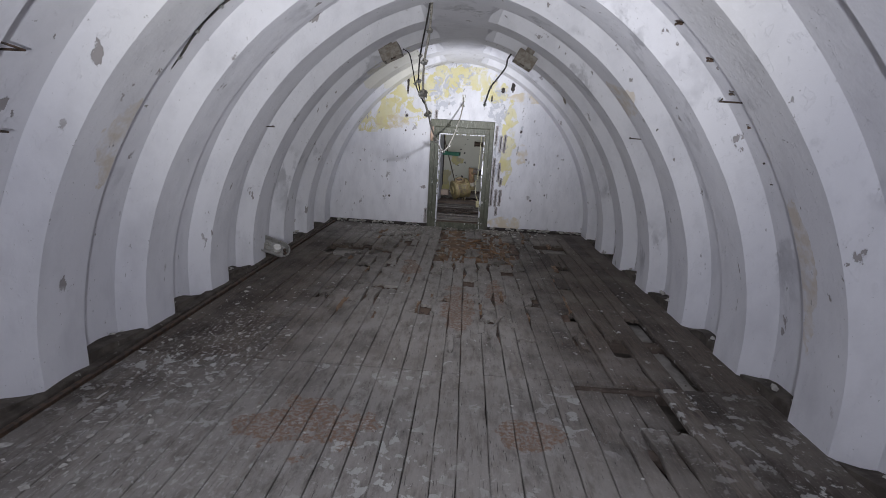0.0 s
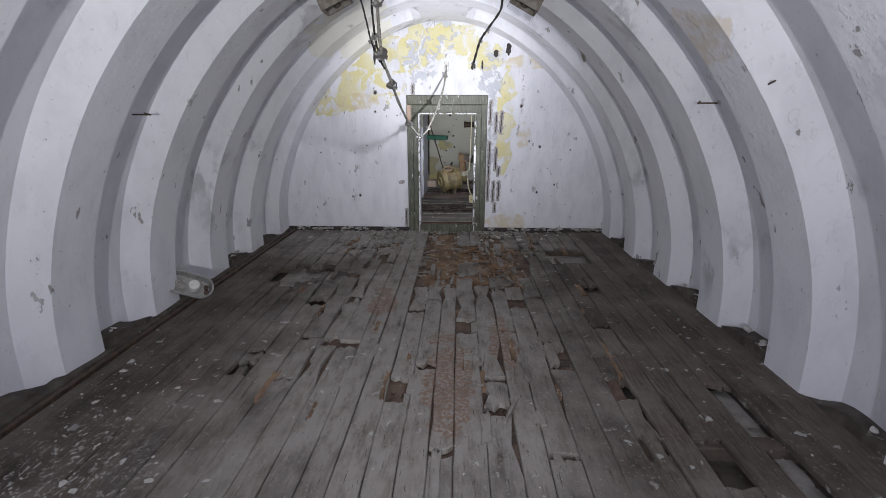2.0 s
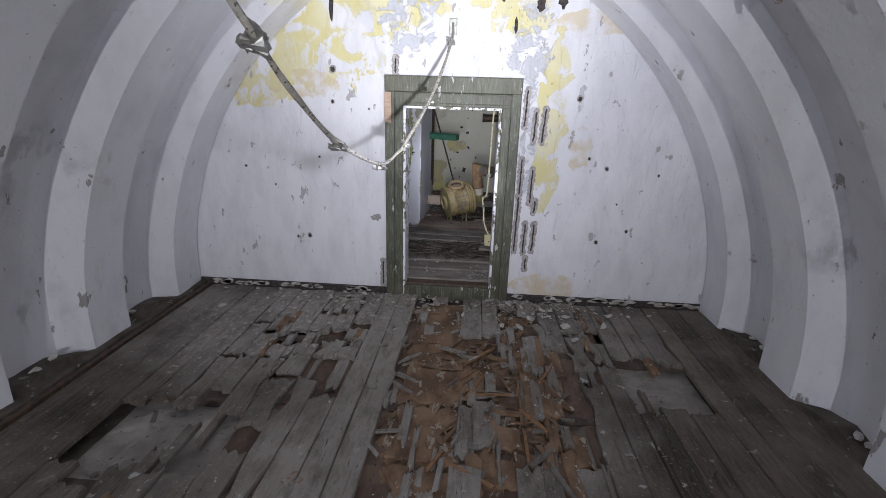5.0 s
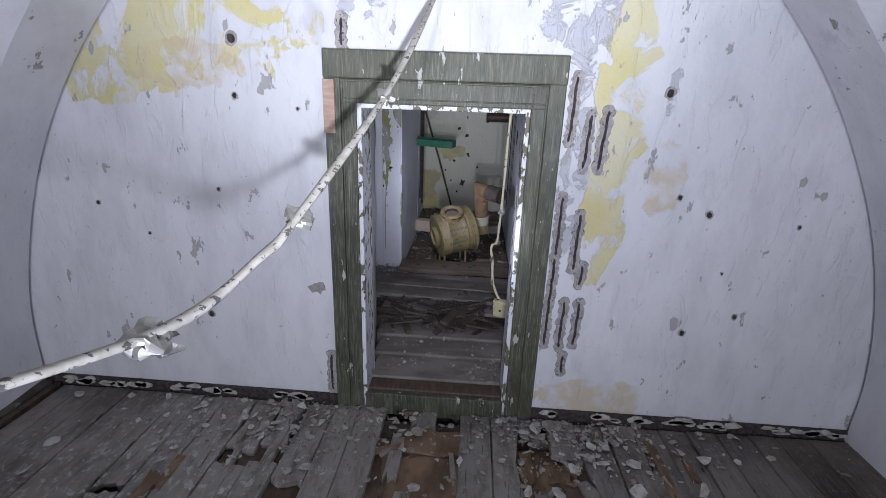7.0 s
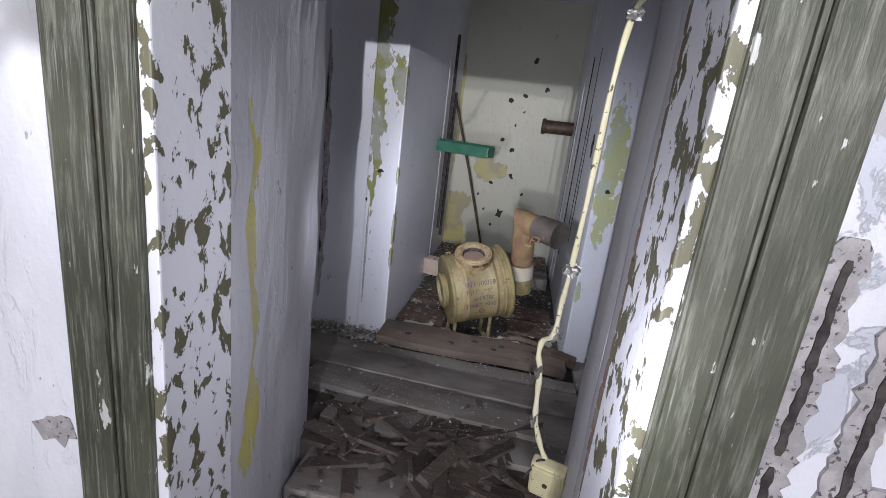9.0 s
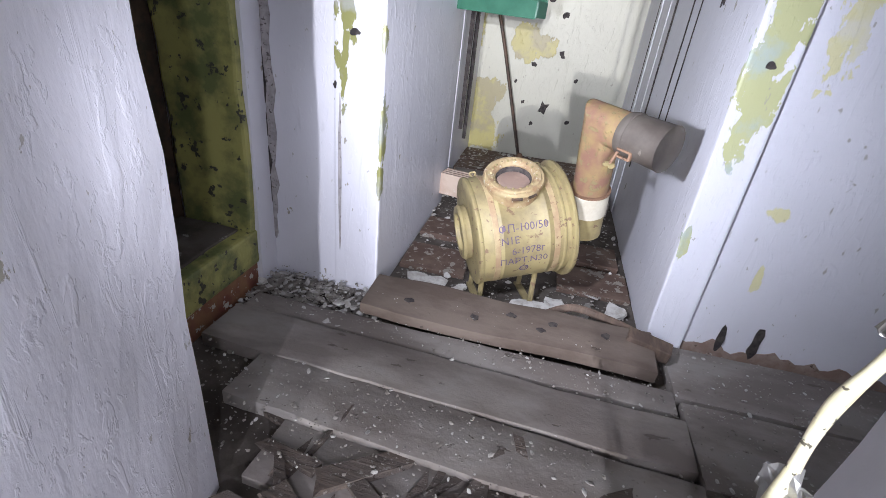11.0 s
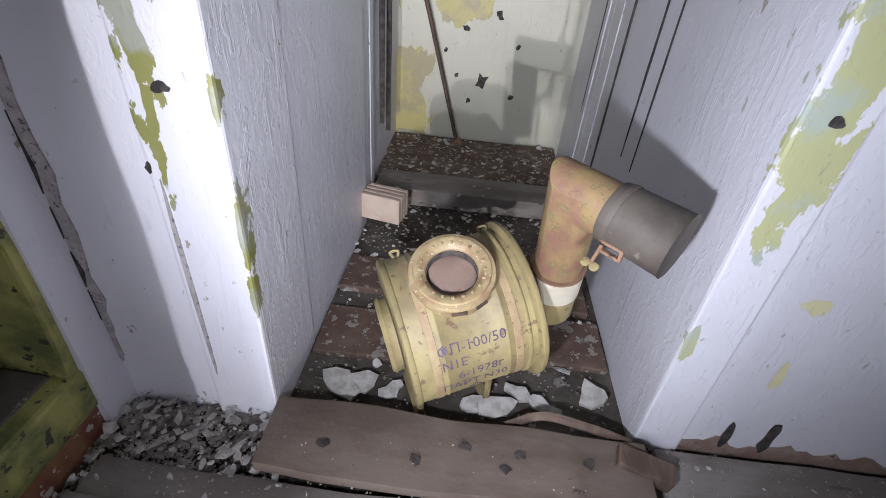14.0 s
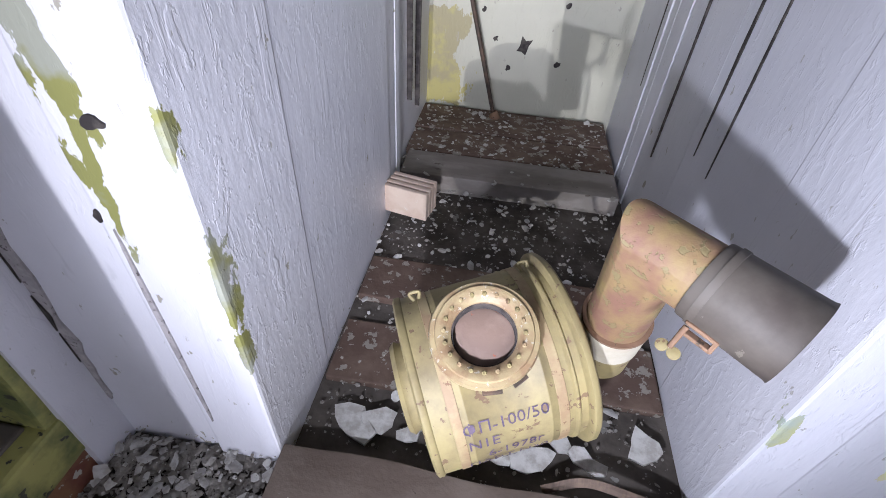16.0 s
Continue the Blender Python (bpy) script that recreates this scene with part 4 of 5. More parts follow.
cable("lamp_cable", "thin dark cable hanging from a ceiling lamp", [(-0.46, 5.93, 2.56), (-0.38, 5.9, 2.50), (-0.33, 5.88, 2.33), (-0.29, 5.85, 2.17), (-0.2, 5.7, 2.0)], 0.007, BLACKCABLE, ((3, 0.02),), None, "lamp cables")
cable("lamp_cable", "thin dark cable hanging loose from a ceiling lamp", [(0.80, 5.98, 2.57), (0.76, 5.93, 2.50), (0.74, 5.9, 2.40), (0.64, 5.9, 2.26), (0.586, 5.9, 2.18), (0.55, 5.9, 2.06), (0.528, 5.9, 1.985)], 0.009, BLACKCABLE, ((3, 0.022), (4, 0.022), (6, 0.028)), None, "lamp cables")
hook = thing("wall_hook", "bent metal hook plastered into the wall above the doorway", "hook")
bm = bmesh.new()
tube(bm, smooth_line([(0.245, 8.41, 2.24), (0.245, 8.35, 2.23), (0.25, 8.33, 2.18), (0.245, 8.36, 2.14)], 6), 0.008, 8)
part("rod", bm, STEEL, hook, "", True)
bm = bmesh.new()
box(bm, 0.215, 0.275, 8.388, 8.402, 2.16, 2.28, 0.005)
part("plate", bm, STEEL, hook)


def vault_point(side, z, lift=0.012, y=None, deep=0.0):
    return (MID + side * (crest(z) - lift + deep), y, z)


bc = [vault_point(-1, z, -0.128, 3.10) for z in (2.60, 2.45, 2.30, 2.15, 2.0, 1.85, 1.70, 1.55, 1.42)]
bc = [(x + 0.012 * math.sin(i * 2.2), y + 0.02 * math.sin(i * 1.7), z) for i, (x, y, z) in enumerate(bc)]
cable("wall_cable", "black cable clipped along an arch of the vault, its end frayed", bc, 0.008, BLACKCABLE, tuple((i, 0.016) for i in range(1, 9)))
for i, z in enumerate((2.48, 2.337, 2.143, 1.962, 1.776, 1.569, 1.441)):
    x, y, zz = vault_point(1, z, -0.128, 3.14)
    clip = thing("cable_clip", "empty rusty cable clip nailed to the vault", "clip", "empty cable clips")
    bm = knot(bmesh.new(), (x, y, zz), (0.3, 1, 0.3), 0.022)
    part("strap", bm, IRON, clip)
for side, y, z, ln in ((-1, 2.12, 1.53, 0.12), (-1, 2.02, 1.86, 0.13), (-1, 4.95, 1.60, 0.1), (1, 4.3, 1.75, 0.09), (1, 5.1, 1.68, 0.08), (1, 3.1, 1.9, 0.08), (1, 2.6, 2.05, 0.1)):
    bracket = thing("wall_bracket", "short rusty iron bracket projecting from the vault", "bracket", "vault brackets")
    bm = bmesh.new()
    x = MID + side * crest(z)
    tube(bm, [Vector((x + side * 0.14, y, z)), Vector((x - side * 0.02, y - 0.01, z)), Vector((x - side * 0.04, y - ln, z + 0.01))], 0.005, 8)
    part("bar", bm, IRON, bracket)


def ceiling_lamp(x, y, z, tilt):
    ob = thing("ceiling_lamp", "rusty square bulkhead lamp housing hanging open from the vault", "ceiling lamp", "bulkhead lamps")
    m = Matrix.Translation((x, y, z)) @ pose(0, 0, 0, 0, tilt, 0)
    bm = bmesh.new()
    box(bm, -0.12, 0.12, -0.11, 0.11, 0.03, 0.09, 0.01, m)
    part("back_box", bm, LAMPBODY, ob)
    for a, b, c, d in ((-0.12, 0.12, -0.11, -0.09), (-0.12, 0.12, 0.09, 0.11), (-0.12, -0.10, -0.09, 0.09), (0.10, 0.12, -0.09, 0.09)):
        bm = bmesh.new()
        box(bm, a, b, c, d, -0.055, 0.03, 0.004, m)
        part("rim", bm, LAMPBODY, ob)
    bm = lathe(bmesh.new(), [(0.045, 0.03), (0.045, 0.0), (0.03, -0.02), (0.03, -0.05)], m, 16)
    part("socket", bm, IRON, ob, "", True)
    bm = bmesh.new()
    box(bm, -0.05, 0.05, -0.03, 0.03, 0.085, 0.17, 0.006, m)
    part("mount", bm, LAMPBODY, ob)
    return ob


ceiling_lamp(-0.60, 5.98, 2.50, -25)
ceiling_lamp(0.96, 6.02, 2.50, 28)
plate = thing("hanging_strip", "splintered grey wooden strip peeling off the vault", "strip")
bm = bmesh.new()
strip = smooth_line([(1.30, 6.18, 2.41), (1.40, 6.29, 2.33), (1.50, 6.41, 2.25), (1.575, 6.50, 2.17), (1.61, 6.56, 2.10)], 8)
prev = None
for i, p in enumerate(strip):
    w = 0.012 + 0.034 * math.sin(math.pi * min(1.0, i / len(strip) * 1.15)) + 0.008 * noise.noise(Vector((i * 0.9, 0, 3)))
    out = Vector((0.72, 0.0, 0.69))
    across = Vector((-0.35, 0.82, 0.35)).normalized()
    ring = [bm.verts.new(p + across * (sx * w) - out * (0.02 + h)) for sx, h in ((-1, 0), (1, 0.006 + 0.01 * noise.noise(Vector((i * 0.5, 7, 0)))), (1, -0.012), (-1, -0.012))]
    if prev:
        for k in range(4):
            bm.faces.new((prev[k], prev[(k + 1) % 4], ring[(k + 1) % 4], ring[k]))
    else:
        bm.faces.new(ring[::-1])
    prev = ring
bm.faces.new(prev)
bmesh.ops.recalc_face_normals(bm, faces=bm.faces)
part("board", bm, LAMPBODY, plate)

# bulkhead lamp lying on the floor by the wall
fl = thing("bulkhead_lamp", "dusty oval bulkhead lamp with porcelain socket lying by the wall", "lamp")
m = Matrix.Translation((-1.95, 5.60, 0.155)) @ pose(0, 0, 0, 0, 0, 16) @ pose(0, 0, 0, 0, 22, 0) @ pose(0, 0, 0, 46, 0, 0) @ Matrix.Scale(0.85, 4)


def oval(r, k=40, length=0.12):
    return [(((length if math.cos(a) > 0 else -length) + r * math.cos(a)), r * math.sin(a)) for a in (2 * math.pi * (i + 0.5) / k for i in range(k))]


bm = bmesh.new()
rows = []
for r, z in ((0.095, -0.022), (0.11, -0.008), (0.12, 0.03), (0.128, 0.033), (0.128, 0.046), (0.110, 0.046), (0.104, 0.03), (0.085, -0.008)):
    rows.append([bm.verts.new(m @ Vector((x, y, z))) for x, y in oval(r)])
for a, b in zip(rows, rows[1:]):
    for i in range(40):
        bm.faces.new((a[i], a[(i + 1) % 40], b[(i + 1) % 40], b[i]))
bm.faces.new(rows[0][::-1])
bm.faces.new(rows[-1])
part("housing", bm, STEEL, fl, "grimy oval metal tray", True)
part("socket", lathe(bmesh.new(), [(0.03, -0.02), (0.055, 0.0), (0.06, 0.04), (0.05, 0.075), (0.02, 0.08)], m @ pose(0.06, 0, -0.01), 24), PORCELAIN, fl, "white porcelain socket", True)
for i, (cx, cy) in enumerate(((0.17, 0.02), (0.19, -0.03))):
    part("terminal", lathe(bmesh.new(), [(0.022, -0.03), (0.024, 0.02), (0.014, 0.025)], m @ pose(cx, cy, 0), 16), IRON, fl, "", True)
bm = tube(bmesh.new(), smooth_line([m @ Vector(p) for p in ((-0.15, 0.05, 0.0), (-0.1, -0.03, 0.01), (-0.04, 0.04, 0.01), (-0.13, 0.0, 0.015), (-0.05, -0.05, 0.0))], 6), 0.006, 6)
part("loose_wire", bm, CORD, fl, "coiled pale wire", True)

# ---- corridor: cord, junction box ----
cord = cable("door_cable", "cream painted cable with metal clips hanging inside the doorway",
             [(0.62, 8.80, 1.64), (0.612, 8.93, 1.63), (0.605, 8.99, 1.50), (0.600, 9.0, 1.20), (0.596, 9.02, 1.005), (0.592, 9.04, 0.90), (0.585, 9.03, 0.805), (0.555, 9.0, 0.79), (0.55, 8.99, 0.75), (0.562, 8.99, 0.70), (0.567, 8.99, 0.62), (0.575, 8.99, 0.545), (0.60, 8.99, 0.47), (0.622, 8.98, 0.43)],
             0.008, CORDY, ((1, 0.018), (4, 0.022), (6, 0.022), (9, 0.020), (11, 0.020)), STEEL)
jb = thing("junction_box", "square cream plastic junction box hanging on its cable", "junction box")
m = Matrix.Translation((0.637, 8.97, 0.365)) @ pose(0, 0, 0, 12, 0, -18)
bm = bmesh.new()
box(bm, -0.052, 0.052, -0.012, 0.03, -0.062, 0.062, 0.01, m)
part("body", bm, CREAM, jb)
bm = bmesh.new()
box(bm, -0.045, 0.045, -0.02, -0.011, -0.054, 0.054, 0.005, m)
part("cover", bm, CREAM, jb)
part("screw", lathe(bmesh.new(), [(0.008, 0), (0.007, 0.004)], m @ pose(0, -0.02, 0, 90, 0, 0), 12), IRON, jb, "dark screw")
bm = tube(bmesh.new(), smooth_line([(0.57, 8.97, 0.36), (0.585, 8.96, 0.40), (0.60, 8.97, 0.425), (0.622, 8.975, 0.43)], 6), 0.004, 6)
part("wire", bm, BLACKCABLE, jb, "", True)

# ---- niche: drum, elbow pipe, shelf, rod, stub ----
drum = thing("filter_drum", "khaki yellow air filter drum with rust-brown hoops on its side", "drum")
DRUM_C, YAW, TIP, R = Vector((0.258, 10.25, 0.495)), 23.0, 11.0, 0.188
AX = Matrix.Translation(DRUM_C) @ pose(0, 0, 0, 0, 0, YAW) @ pose(0, 0, 0, 0, -TIP, 0) @ pose(0, 0, 0, 0, 90, 0)
L = 0.162
part("shell", lathe(bmesh.new(), [(R - 0.01, -L), (R, -L + 0.006), (R, -0.083), (R + 0.002, -0.081), (R + 0.002, -0.079), (R, -0.077), (R, 0.072), (R + 0.002, 0.074), (R + 0.002, 0.076), (R, 0.078), (R, 0.122), (R + 0.006, 0.126), (R + 0.006, 0.130), (R, 0.134), (R, L - 0.006), (R - 0.01, L)], AX, 72), KHAKI, drum, "", True, 50)
for h in (-0.112, 0.090):
    part("hoop", lathe(bmesh.new(), [(R + 0.0005, h), (R + 0.0018, h + 0.001), (R + 0.0018, h + 0.019), (R + 0.0005, h + 0.020)], AX, 72, False), RUSTBAND, drum, "rust-brown painted hoop", True)
for h0, lip in ((-L - 0.002, 0.004), (L - 0.014, 0.022)):
    part("end_flange", lathe(bmesh.new(), [(R - 0.03, h0), (R + lip - 0.006, h0), (R + lip, h0 + 0.004), (R + lip, h0 + 0.014), (R + lip - 0.006, h0 + 0.02), (R - 0.03, h0 + 0.02)], AX, 72), KHAKI, drum, "", True, 50)
end_m = AX @ pose(0, 0, -L - 0.004)
part("end_port", lathe(bmesh.new(), [(0.095, 0), (0.095, -0.012), (0.10, -0.02), (0.092, -0.03), (0.07, -0.03), (0.066, -0.015), (0.0, -0.015)], end_m, 48, False), KHAKI, drum, "", True, 50)
# port on the upper side, turned a little towards the doorway
PM = Matrix.Translation(DRUM_C) @ pose(0, 0, 0, 0, 0, YAW) @ pose(0, 0, 0, 0, -TIP, 0) @ pose(0, 0, 0, 19, 0, 0) @ pose(-0.012, 0, 0)
port = part("port_ring", lathe(bmesh.new(), [(0.090, R - 0.03), (0.090, R + 0.022), (0.100, R + 0.026), (0.101, R + 0.034), (0.098, R + 0.040), (0.090, R + 0.041), (0.088, R + 0.046), (0.079, R + 0.047), (0.066, R + 0.040), (0.060, R + 0.034), (0.058, R + 0.010)], PM, 64, False), RUSTRING, drum, "worn yellow flange with bolt heads", True, 35)
part("port_gasket", lathe(bmesh.new(), [(0.061, R + 0.012), (0.061, R + 0.030), (0.0565, R + 0.028), (0.0565, R + 0.010)], PM, 48, False), HOLE, port, "black rubber gasket", True)
part("port_disc", lathe(bmesh.new(), [(0.0565, R - 0.002), (0.0565, R + 0.010), (0.050, R + 0.013)], PM, 48), PORTDISC, port, "dusty pink-brown closing disc", True)
for i in range(20):
    a = 2 * math.pi * i / 20
    part("bolt", lathe(bmesh.new(), [(0.0045, R + 0.036), (0.0045, R + 0.046), (0.003, R + 0.048)], PM @ pose(0.073 * math.cos(a), 0.073 * math.sin(a), 0), 8), KHAKI if i % 3 else RUSTBAND, port)
for i, (a, w) in enumerate(((-100, 0.035), (-70, 0.03))):
    bm = bmesh.new()
    box(bm, -w / 2, w / 2, -0.106, -0.096, R + 0.022, R + 0.030, 0.002, PM @ pose(0, 0, 0, 0, 0, a + 90))
    part("catch", bm, IRON, port)
for s in (-1, 1):
    # carrying loops at the back and feet below
    bm = tube(bmesh.new(), smooth_line([AX @ Vector(p) for p in ((-0.168, 0.085, s * 0.118), (-0.180, 0.095, s * 0.118 - 0.006), (-0.180, 0.095, s * 0.118 + 0.014), (-0.168, 0.085, s * 0.118 + 0.010))], 6), 0.004, 8)
    part("loop", bm, KHAKI, drum, "bent wire loop", True)
    m = Matrix.Translation(DRUM_C) @ pose(0, 0, 0, 0, 0, YAW) @ pose(s * 0.10, 0, 0)
    low = 0.19 - DRUM_C.z
    bm = bmesh.new()
    for q in (-1, 1):
        tube(bm, [m @ Vector((0, q * 0.06, s * 0.018 - 0.165)), m @ Vector((0, q * 0.07, low + 0.006))], 0.010, 8)
    box(bm, -0.014, 0.014, -0.085, 0.085, low, low + 0.010, 0.003, m)
    part("foot", bm, KHAKI, drum)


def stencil(text, size, along, around, parent):
    """Ink lettering bent round the drum: along is the place on the axis, around the angle below the port side."""
    cu = bpy.data.curves.new("lettering", "FONT")
    cu.body, cu.size, cu.align_x = text, size, "CENTER"
    cu.resolution_u = 2
    tmp = new("lettering", cu)
    bpy.context.view_layer.update()
    me = bpy.data.meshes.new_from_object(tmp)
    bpy.data.objects.remove(tmp)
    bm = bmesh.new()
    bm.from_mesh(me)
    bpy.data.meshes.remove(me)
    bmesh.ops.subdivide_edges(bm, edges=[e for e in bm.edges if e.calc_length() > 0.02], cuts=2)
    base = Matrix.Translation(DRUM_C) @ pose(0, 0, 0, 0, 0, YAW) @ pose(0, 0, 0, 0, -TIP, 0)
    for v in bm.verts:
        a = radians(around) - v.co.y / R
        rr = R + 0.0022
        v.co = base @ Vector((along + v.co.x, -rr * math.sin(a), rr * math.cos(a)))
    return part("lettering", bm, INK, parent, "faded violet stencilled lettering")


stencil("\u0424\u041f-100/50", 0.036, -0.012, 70, drum)
stencil("N1E", 0.035, -0.06, 82, drum)
stencil("6-1978\u0433", 0.035, 0.0, 94, drum)
stencil("\u041f\u0410\u0420\u0422.N30", 0.035, -0.015, 106, drum)
stencil("27", 0.022, -0.012, 117, drum)
stencil("O", 0.046, -0.012, 119.5, drum)

pipe = thing("elbow_pipe", "rusty yellow pipe elbow with grey rubber sleeve on the drum", "pipe")
A, B, C, D = Vector((0.512, 10.335, 0.505)), Vector((0.478, 10.225, 0.895)), Vector((0.562, 10.165, 0.885)), Vector((0.655, 10.085, 0.876))
up = (B - A).normalized()
PR = 0.060
outlet = AX @ Vector((0, 0, L))
part("outlet", tube(bmesh.new(), [outlet, outlet.lerp(A + up * 0.03, 0.6), A + up * 0.045], PR - 0.002, 32), KHAKI, pipe, "yellow drum outlet", True)
part("base_collar", tube(bmesh.new(), [A - up * 0.02, A - up * 0.015, A + up * 0.075], PR + 0.004, 40), KHAKI, pipe, "dusty yellow base", True)
part("cloth_band", tube(bmesh.new(), [A + up * 0.07, A + up * 0.075, A + up * 0.155, A + up * 0.16], lambda t: PR + (0.007 if 0.1 < t < 0.9 else 0.002), 40), PALEBAND, pipe, "pale grey cloth band", True)
part("wire_ring", tube(bmesh.new(), [A + up * 0.161, A + up * 0.168], PR + 0.009, 40), RUST, pipe, "", True)
arm = (C - B).normalized()
bm = bmesh.new()
seg = 40
side = up.cross(arm).normalized()
mitre = (up + arm).normalized()
ringa, ringb = [], []
for k in range(seg):
    a = 2 * math.pi * k / seg
    w = side * (PR * math.cos(a)) + side.cross(up).normalized() * (PR * math.sin(a))
    base = A + up * 0.158 + w
    s = (B - base).dot(mitre) / up.dot(mitre)
    ringa.append(bm.verts.new(base))
    ringb.append(bm.verts.new(base + up * s))
ringc = [bm.verts.new(v.co + arm * ((C - v.co).dot(arm))) for v in ringb]
for r0, r1 in ((ringa, ringb), (ringb, ringc)):
    for k in range(seg):
        bm.faces.new((r0[k], r0[(k + 1) % seg], r1[(k + 1) % seg], r1[k]))
bm.faces.new(ringc)
bmesh.ops.recalc_face_normals(bm, faces=bm.faces)
part("elbow", bm, RUSTYPIPE, pipe, "mottled rusty mitred elbow", True, 35)
arm2 = (D - C).normalized()
sl = part("sleeve", tube(bmesh.new(), [C - arm2 * 0.02, C - arm2 * 0.016, C + arm2 * 0.06, D - arm2 * 0.004, D], lambda t: PR + 0.005 + 0.006 * t, 48, 0.98), RUBBER, pipe, "grey-brown rubber sleeve", True, 40)
part("band_clamp", tube(bmesh.new(), [C - arm2 * 0.004, C + arm2 * 0.008], PR + 0.008, 40), RUBBER, pipe, "dark band clamp", True)
cl = C + arm2 * 0.02 + Vector((-0.035, -0.045, -0.045))
m = Matrix.Translation(cl) @ arm2.to_track_quat("X", "Z").to_matrix().to_4x4()
bm = bmesh.new()
box(bm, -0.025, 0.025, -0.006, 0.006, -0.014, -0.007, 0.002, m)
box(bm, -0.025, 0.025, -0.006, 0.006, 0.007, 0.014, 0.002, m)
box(bm, 0.02, 0.027, -0.006, 0.006, -0.013, 0.013, 0.002, m)
part("buckle", bm, RUST, pipe, "rusty yellow clamp buckle")
bm = tube(bmesh.new(), [m @ Vector((-0.02, 0, 0)), m @ Vector((-0.02, -0.02, -0.035))], 0.0045, 10)
part("screw", bm, RUST, pipe, "", True)
for q in (-1, 1):
    part("wing", lathe(bmesh.new(), [(0.003, -0.003), (0.010, -0.0015), (0.010, 0.0015), (0.003, 0.003)], m @ pose(-0.02 + q * 0.010, -0.022, -0.039, 30, 0, 0), 16), KHAKI, pipe, "brass-yellow wing of the clamp screw", True)

shelf = thing("wall_shelf", "jade green metal shelf tray fixed to the niche wall", "shelf")
m = Matrix.Translation((-0.225, 11.13, 1.20)) @ pose(0, 0, 0, 0, 1, -17)
for nm, dims in (("tray_bottom", (0, 0.44, -0.06, 0.06, -0.035, -0.027)), ("front_panel", (0, 0.44, -0.066, -0.058, -0.04, 0.03)), ("back_panel", (0, 0.44, 0.055, 0.062, -0.035, 0.04)), ("end_panel", (0.435, 0.442, -0.06, 0.06, -0.035, 0.03)), ("end_panel", (-0.012, -0.004, -0.06, 0.06, -0.06, 0.045))):
    bm = bmesh.new()
    box(bm, *dims, 0.002, m)
    part(nm, bm, JADE, shelf)
bm = bmesh.new()
box(bm, -0.03, 0.0, -0.05, 0.05, -0.11, 0.05, 0.006, m)
part("bracket", bm, IRON, shelf, "dark rusty bracket")

rod = thing("iron_rod", "thin rusty iron rod leaning against the back wall", "rod")
bm = tube(bmesh.new(), [Vector((0.166, 12.02, 0.245)), Vector((-0.04, 11.98, 0.95)), Vector((-0.252, 11.93, 1.63))], 0.011, 10)
part("shaft", bm, IRON, rod, "", True)
bm = bmesh.new()
lathe(bm, [(0.035, 0), (0.03, 0.02), (0.014, 0.05)], Matrix.Translation((0.168, 12.02, 0.235)), 12)
part("foot", bm, RUST, rod, "", True)
stub = thing("pipe_stub", "short rusty pipe stub sticking out of the niche wall", "pipe stub")
part("pipe", lathe(bmesh.new(), [(0.058, 0), (0.065, 0.01), (0.065, 0.03), (0.055, 0.035), (0.055, 0.27)], Matrix.Translation((0.525, 11.98, 1.42)) @ pose(0, 0, 0, 0, 90, 0), 24), IRON, stub, "", True)

# ---- loose things in the niche and corridor ----
bk = thing("brick", "broken hollow pinkish brick lying against the niche wall", "brick")
m = Matrix.Translation((-0.10, 11.12, 0.30)) @ pose(0, 0, 0, 0, 0, -12)
bm = bmesh.new()
for i in range(4):
    box(bm, -0.09, 0.09, -0.055 + i * 0.03, -0.035 + i * 0.03, -0.06, 0.06, 0.004, m)
box(bm, -0.088, 0.088, -0.05, 0.05, -0.055, 0.045, 0.004, m)
part("body", bm, BRICK, bk)

fb = thing("loose_plank", "thick worn plank with nail holes lying across the niche's mouth", "plank")
m = Matrix.Translation((0.30, 10.0, 0.238)) @ pose(0, 0, 0, 5, 0, -0.6)
bm = bmesh.new()
box(bm, -0.485, 0.485, -0.095, 0.095, -0.022, 0.024, 0.008, m)
bmesh.ops.subdivide_edges(bm, edges=[e for e in bm.edges if e.calc_length() > 0.5], cuts=24)
for v in bm.verts:
    v.co += Vector((0, 0.010, 0.008)) * noise.noise(v.co * 5)
part("board", bm, PLANKWOOD, fb, "", True, 30)
rng = random.Random(21)
for x in (-0.33, -0.1, 0.02, 0.12, 0.16, 0.33):
    part("nail_hole", ragged(bmesh.new(), x, rng.uniform(-0.03, 0.03), 0.016, 0.012, 0.024, 0.0275, rng, 9, 0.4, "z"), HOLE, fb)
    bpy.data.objects[fb.children[-1].name].matrix_local = m
sp = thing("splintered_board", "warped splintered strip of wood behind the plank", "board")
bm = tube(bmesh.new(), smooth_line([(0.43, 10.115, 0.235), (0.52, 10.13, 0.275), (0.62, 10.12, 0.27), (0.72, 10.11, 0.25), (0.80, 10.09, 0.23)], 6), 0.014, 6, 0.5)
part("strip", bm, DARKWOOD, sp)
wd = thing("wood_block", "small split wood block by the niche wall", "wood block")
bm = bmesh.new()
box(bm, -0.07, 0.07, -0.03, 0.03, -0.02, 0.025, 0.006, Matrix.Translation((0.77, 10.03, 0.255)) @ pose(0, 0, 0, 4, 6, -14))
part("block", bm, DARKWOOD, wd)
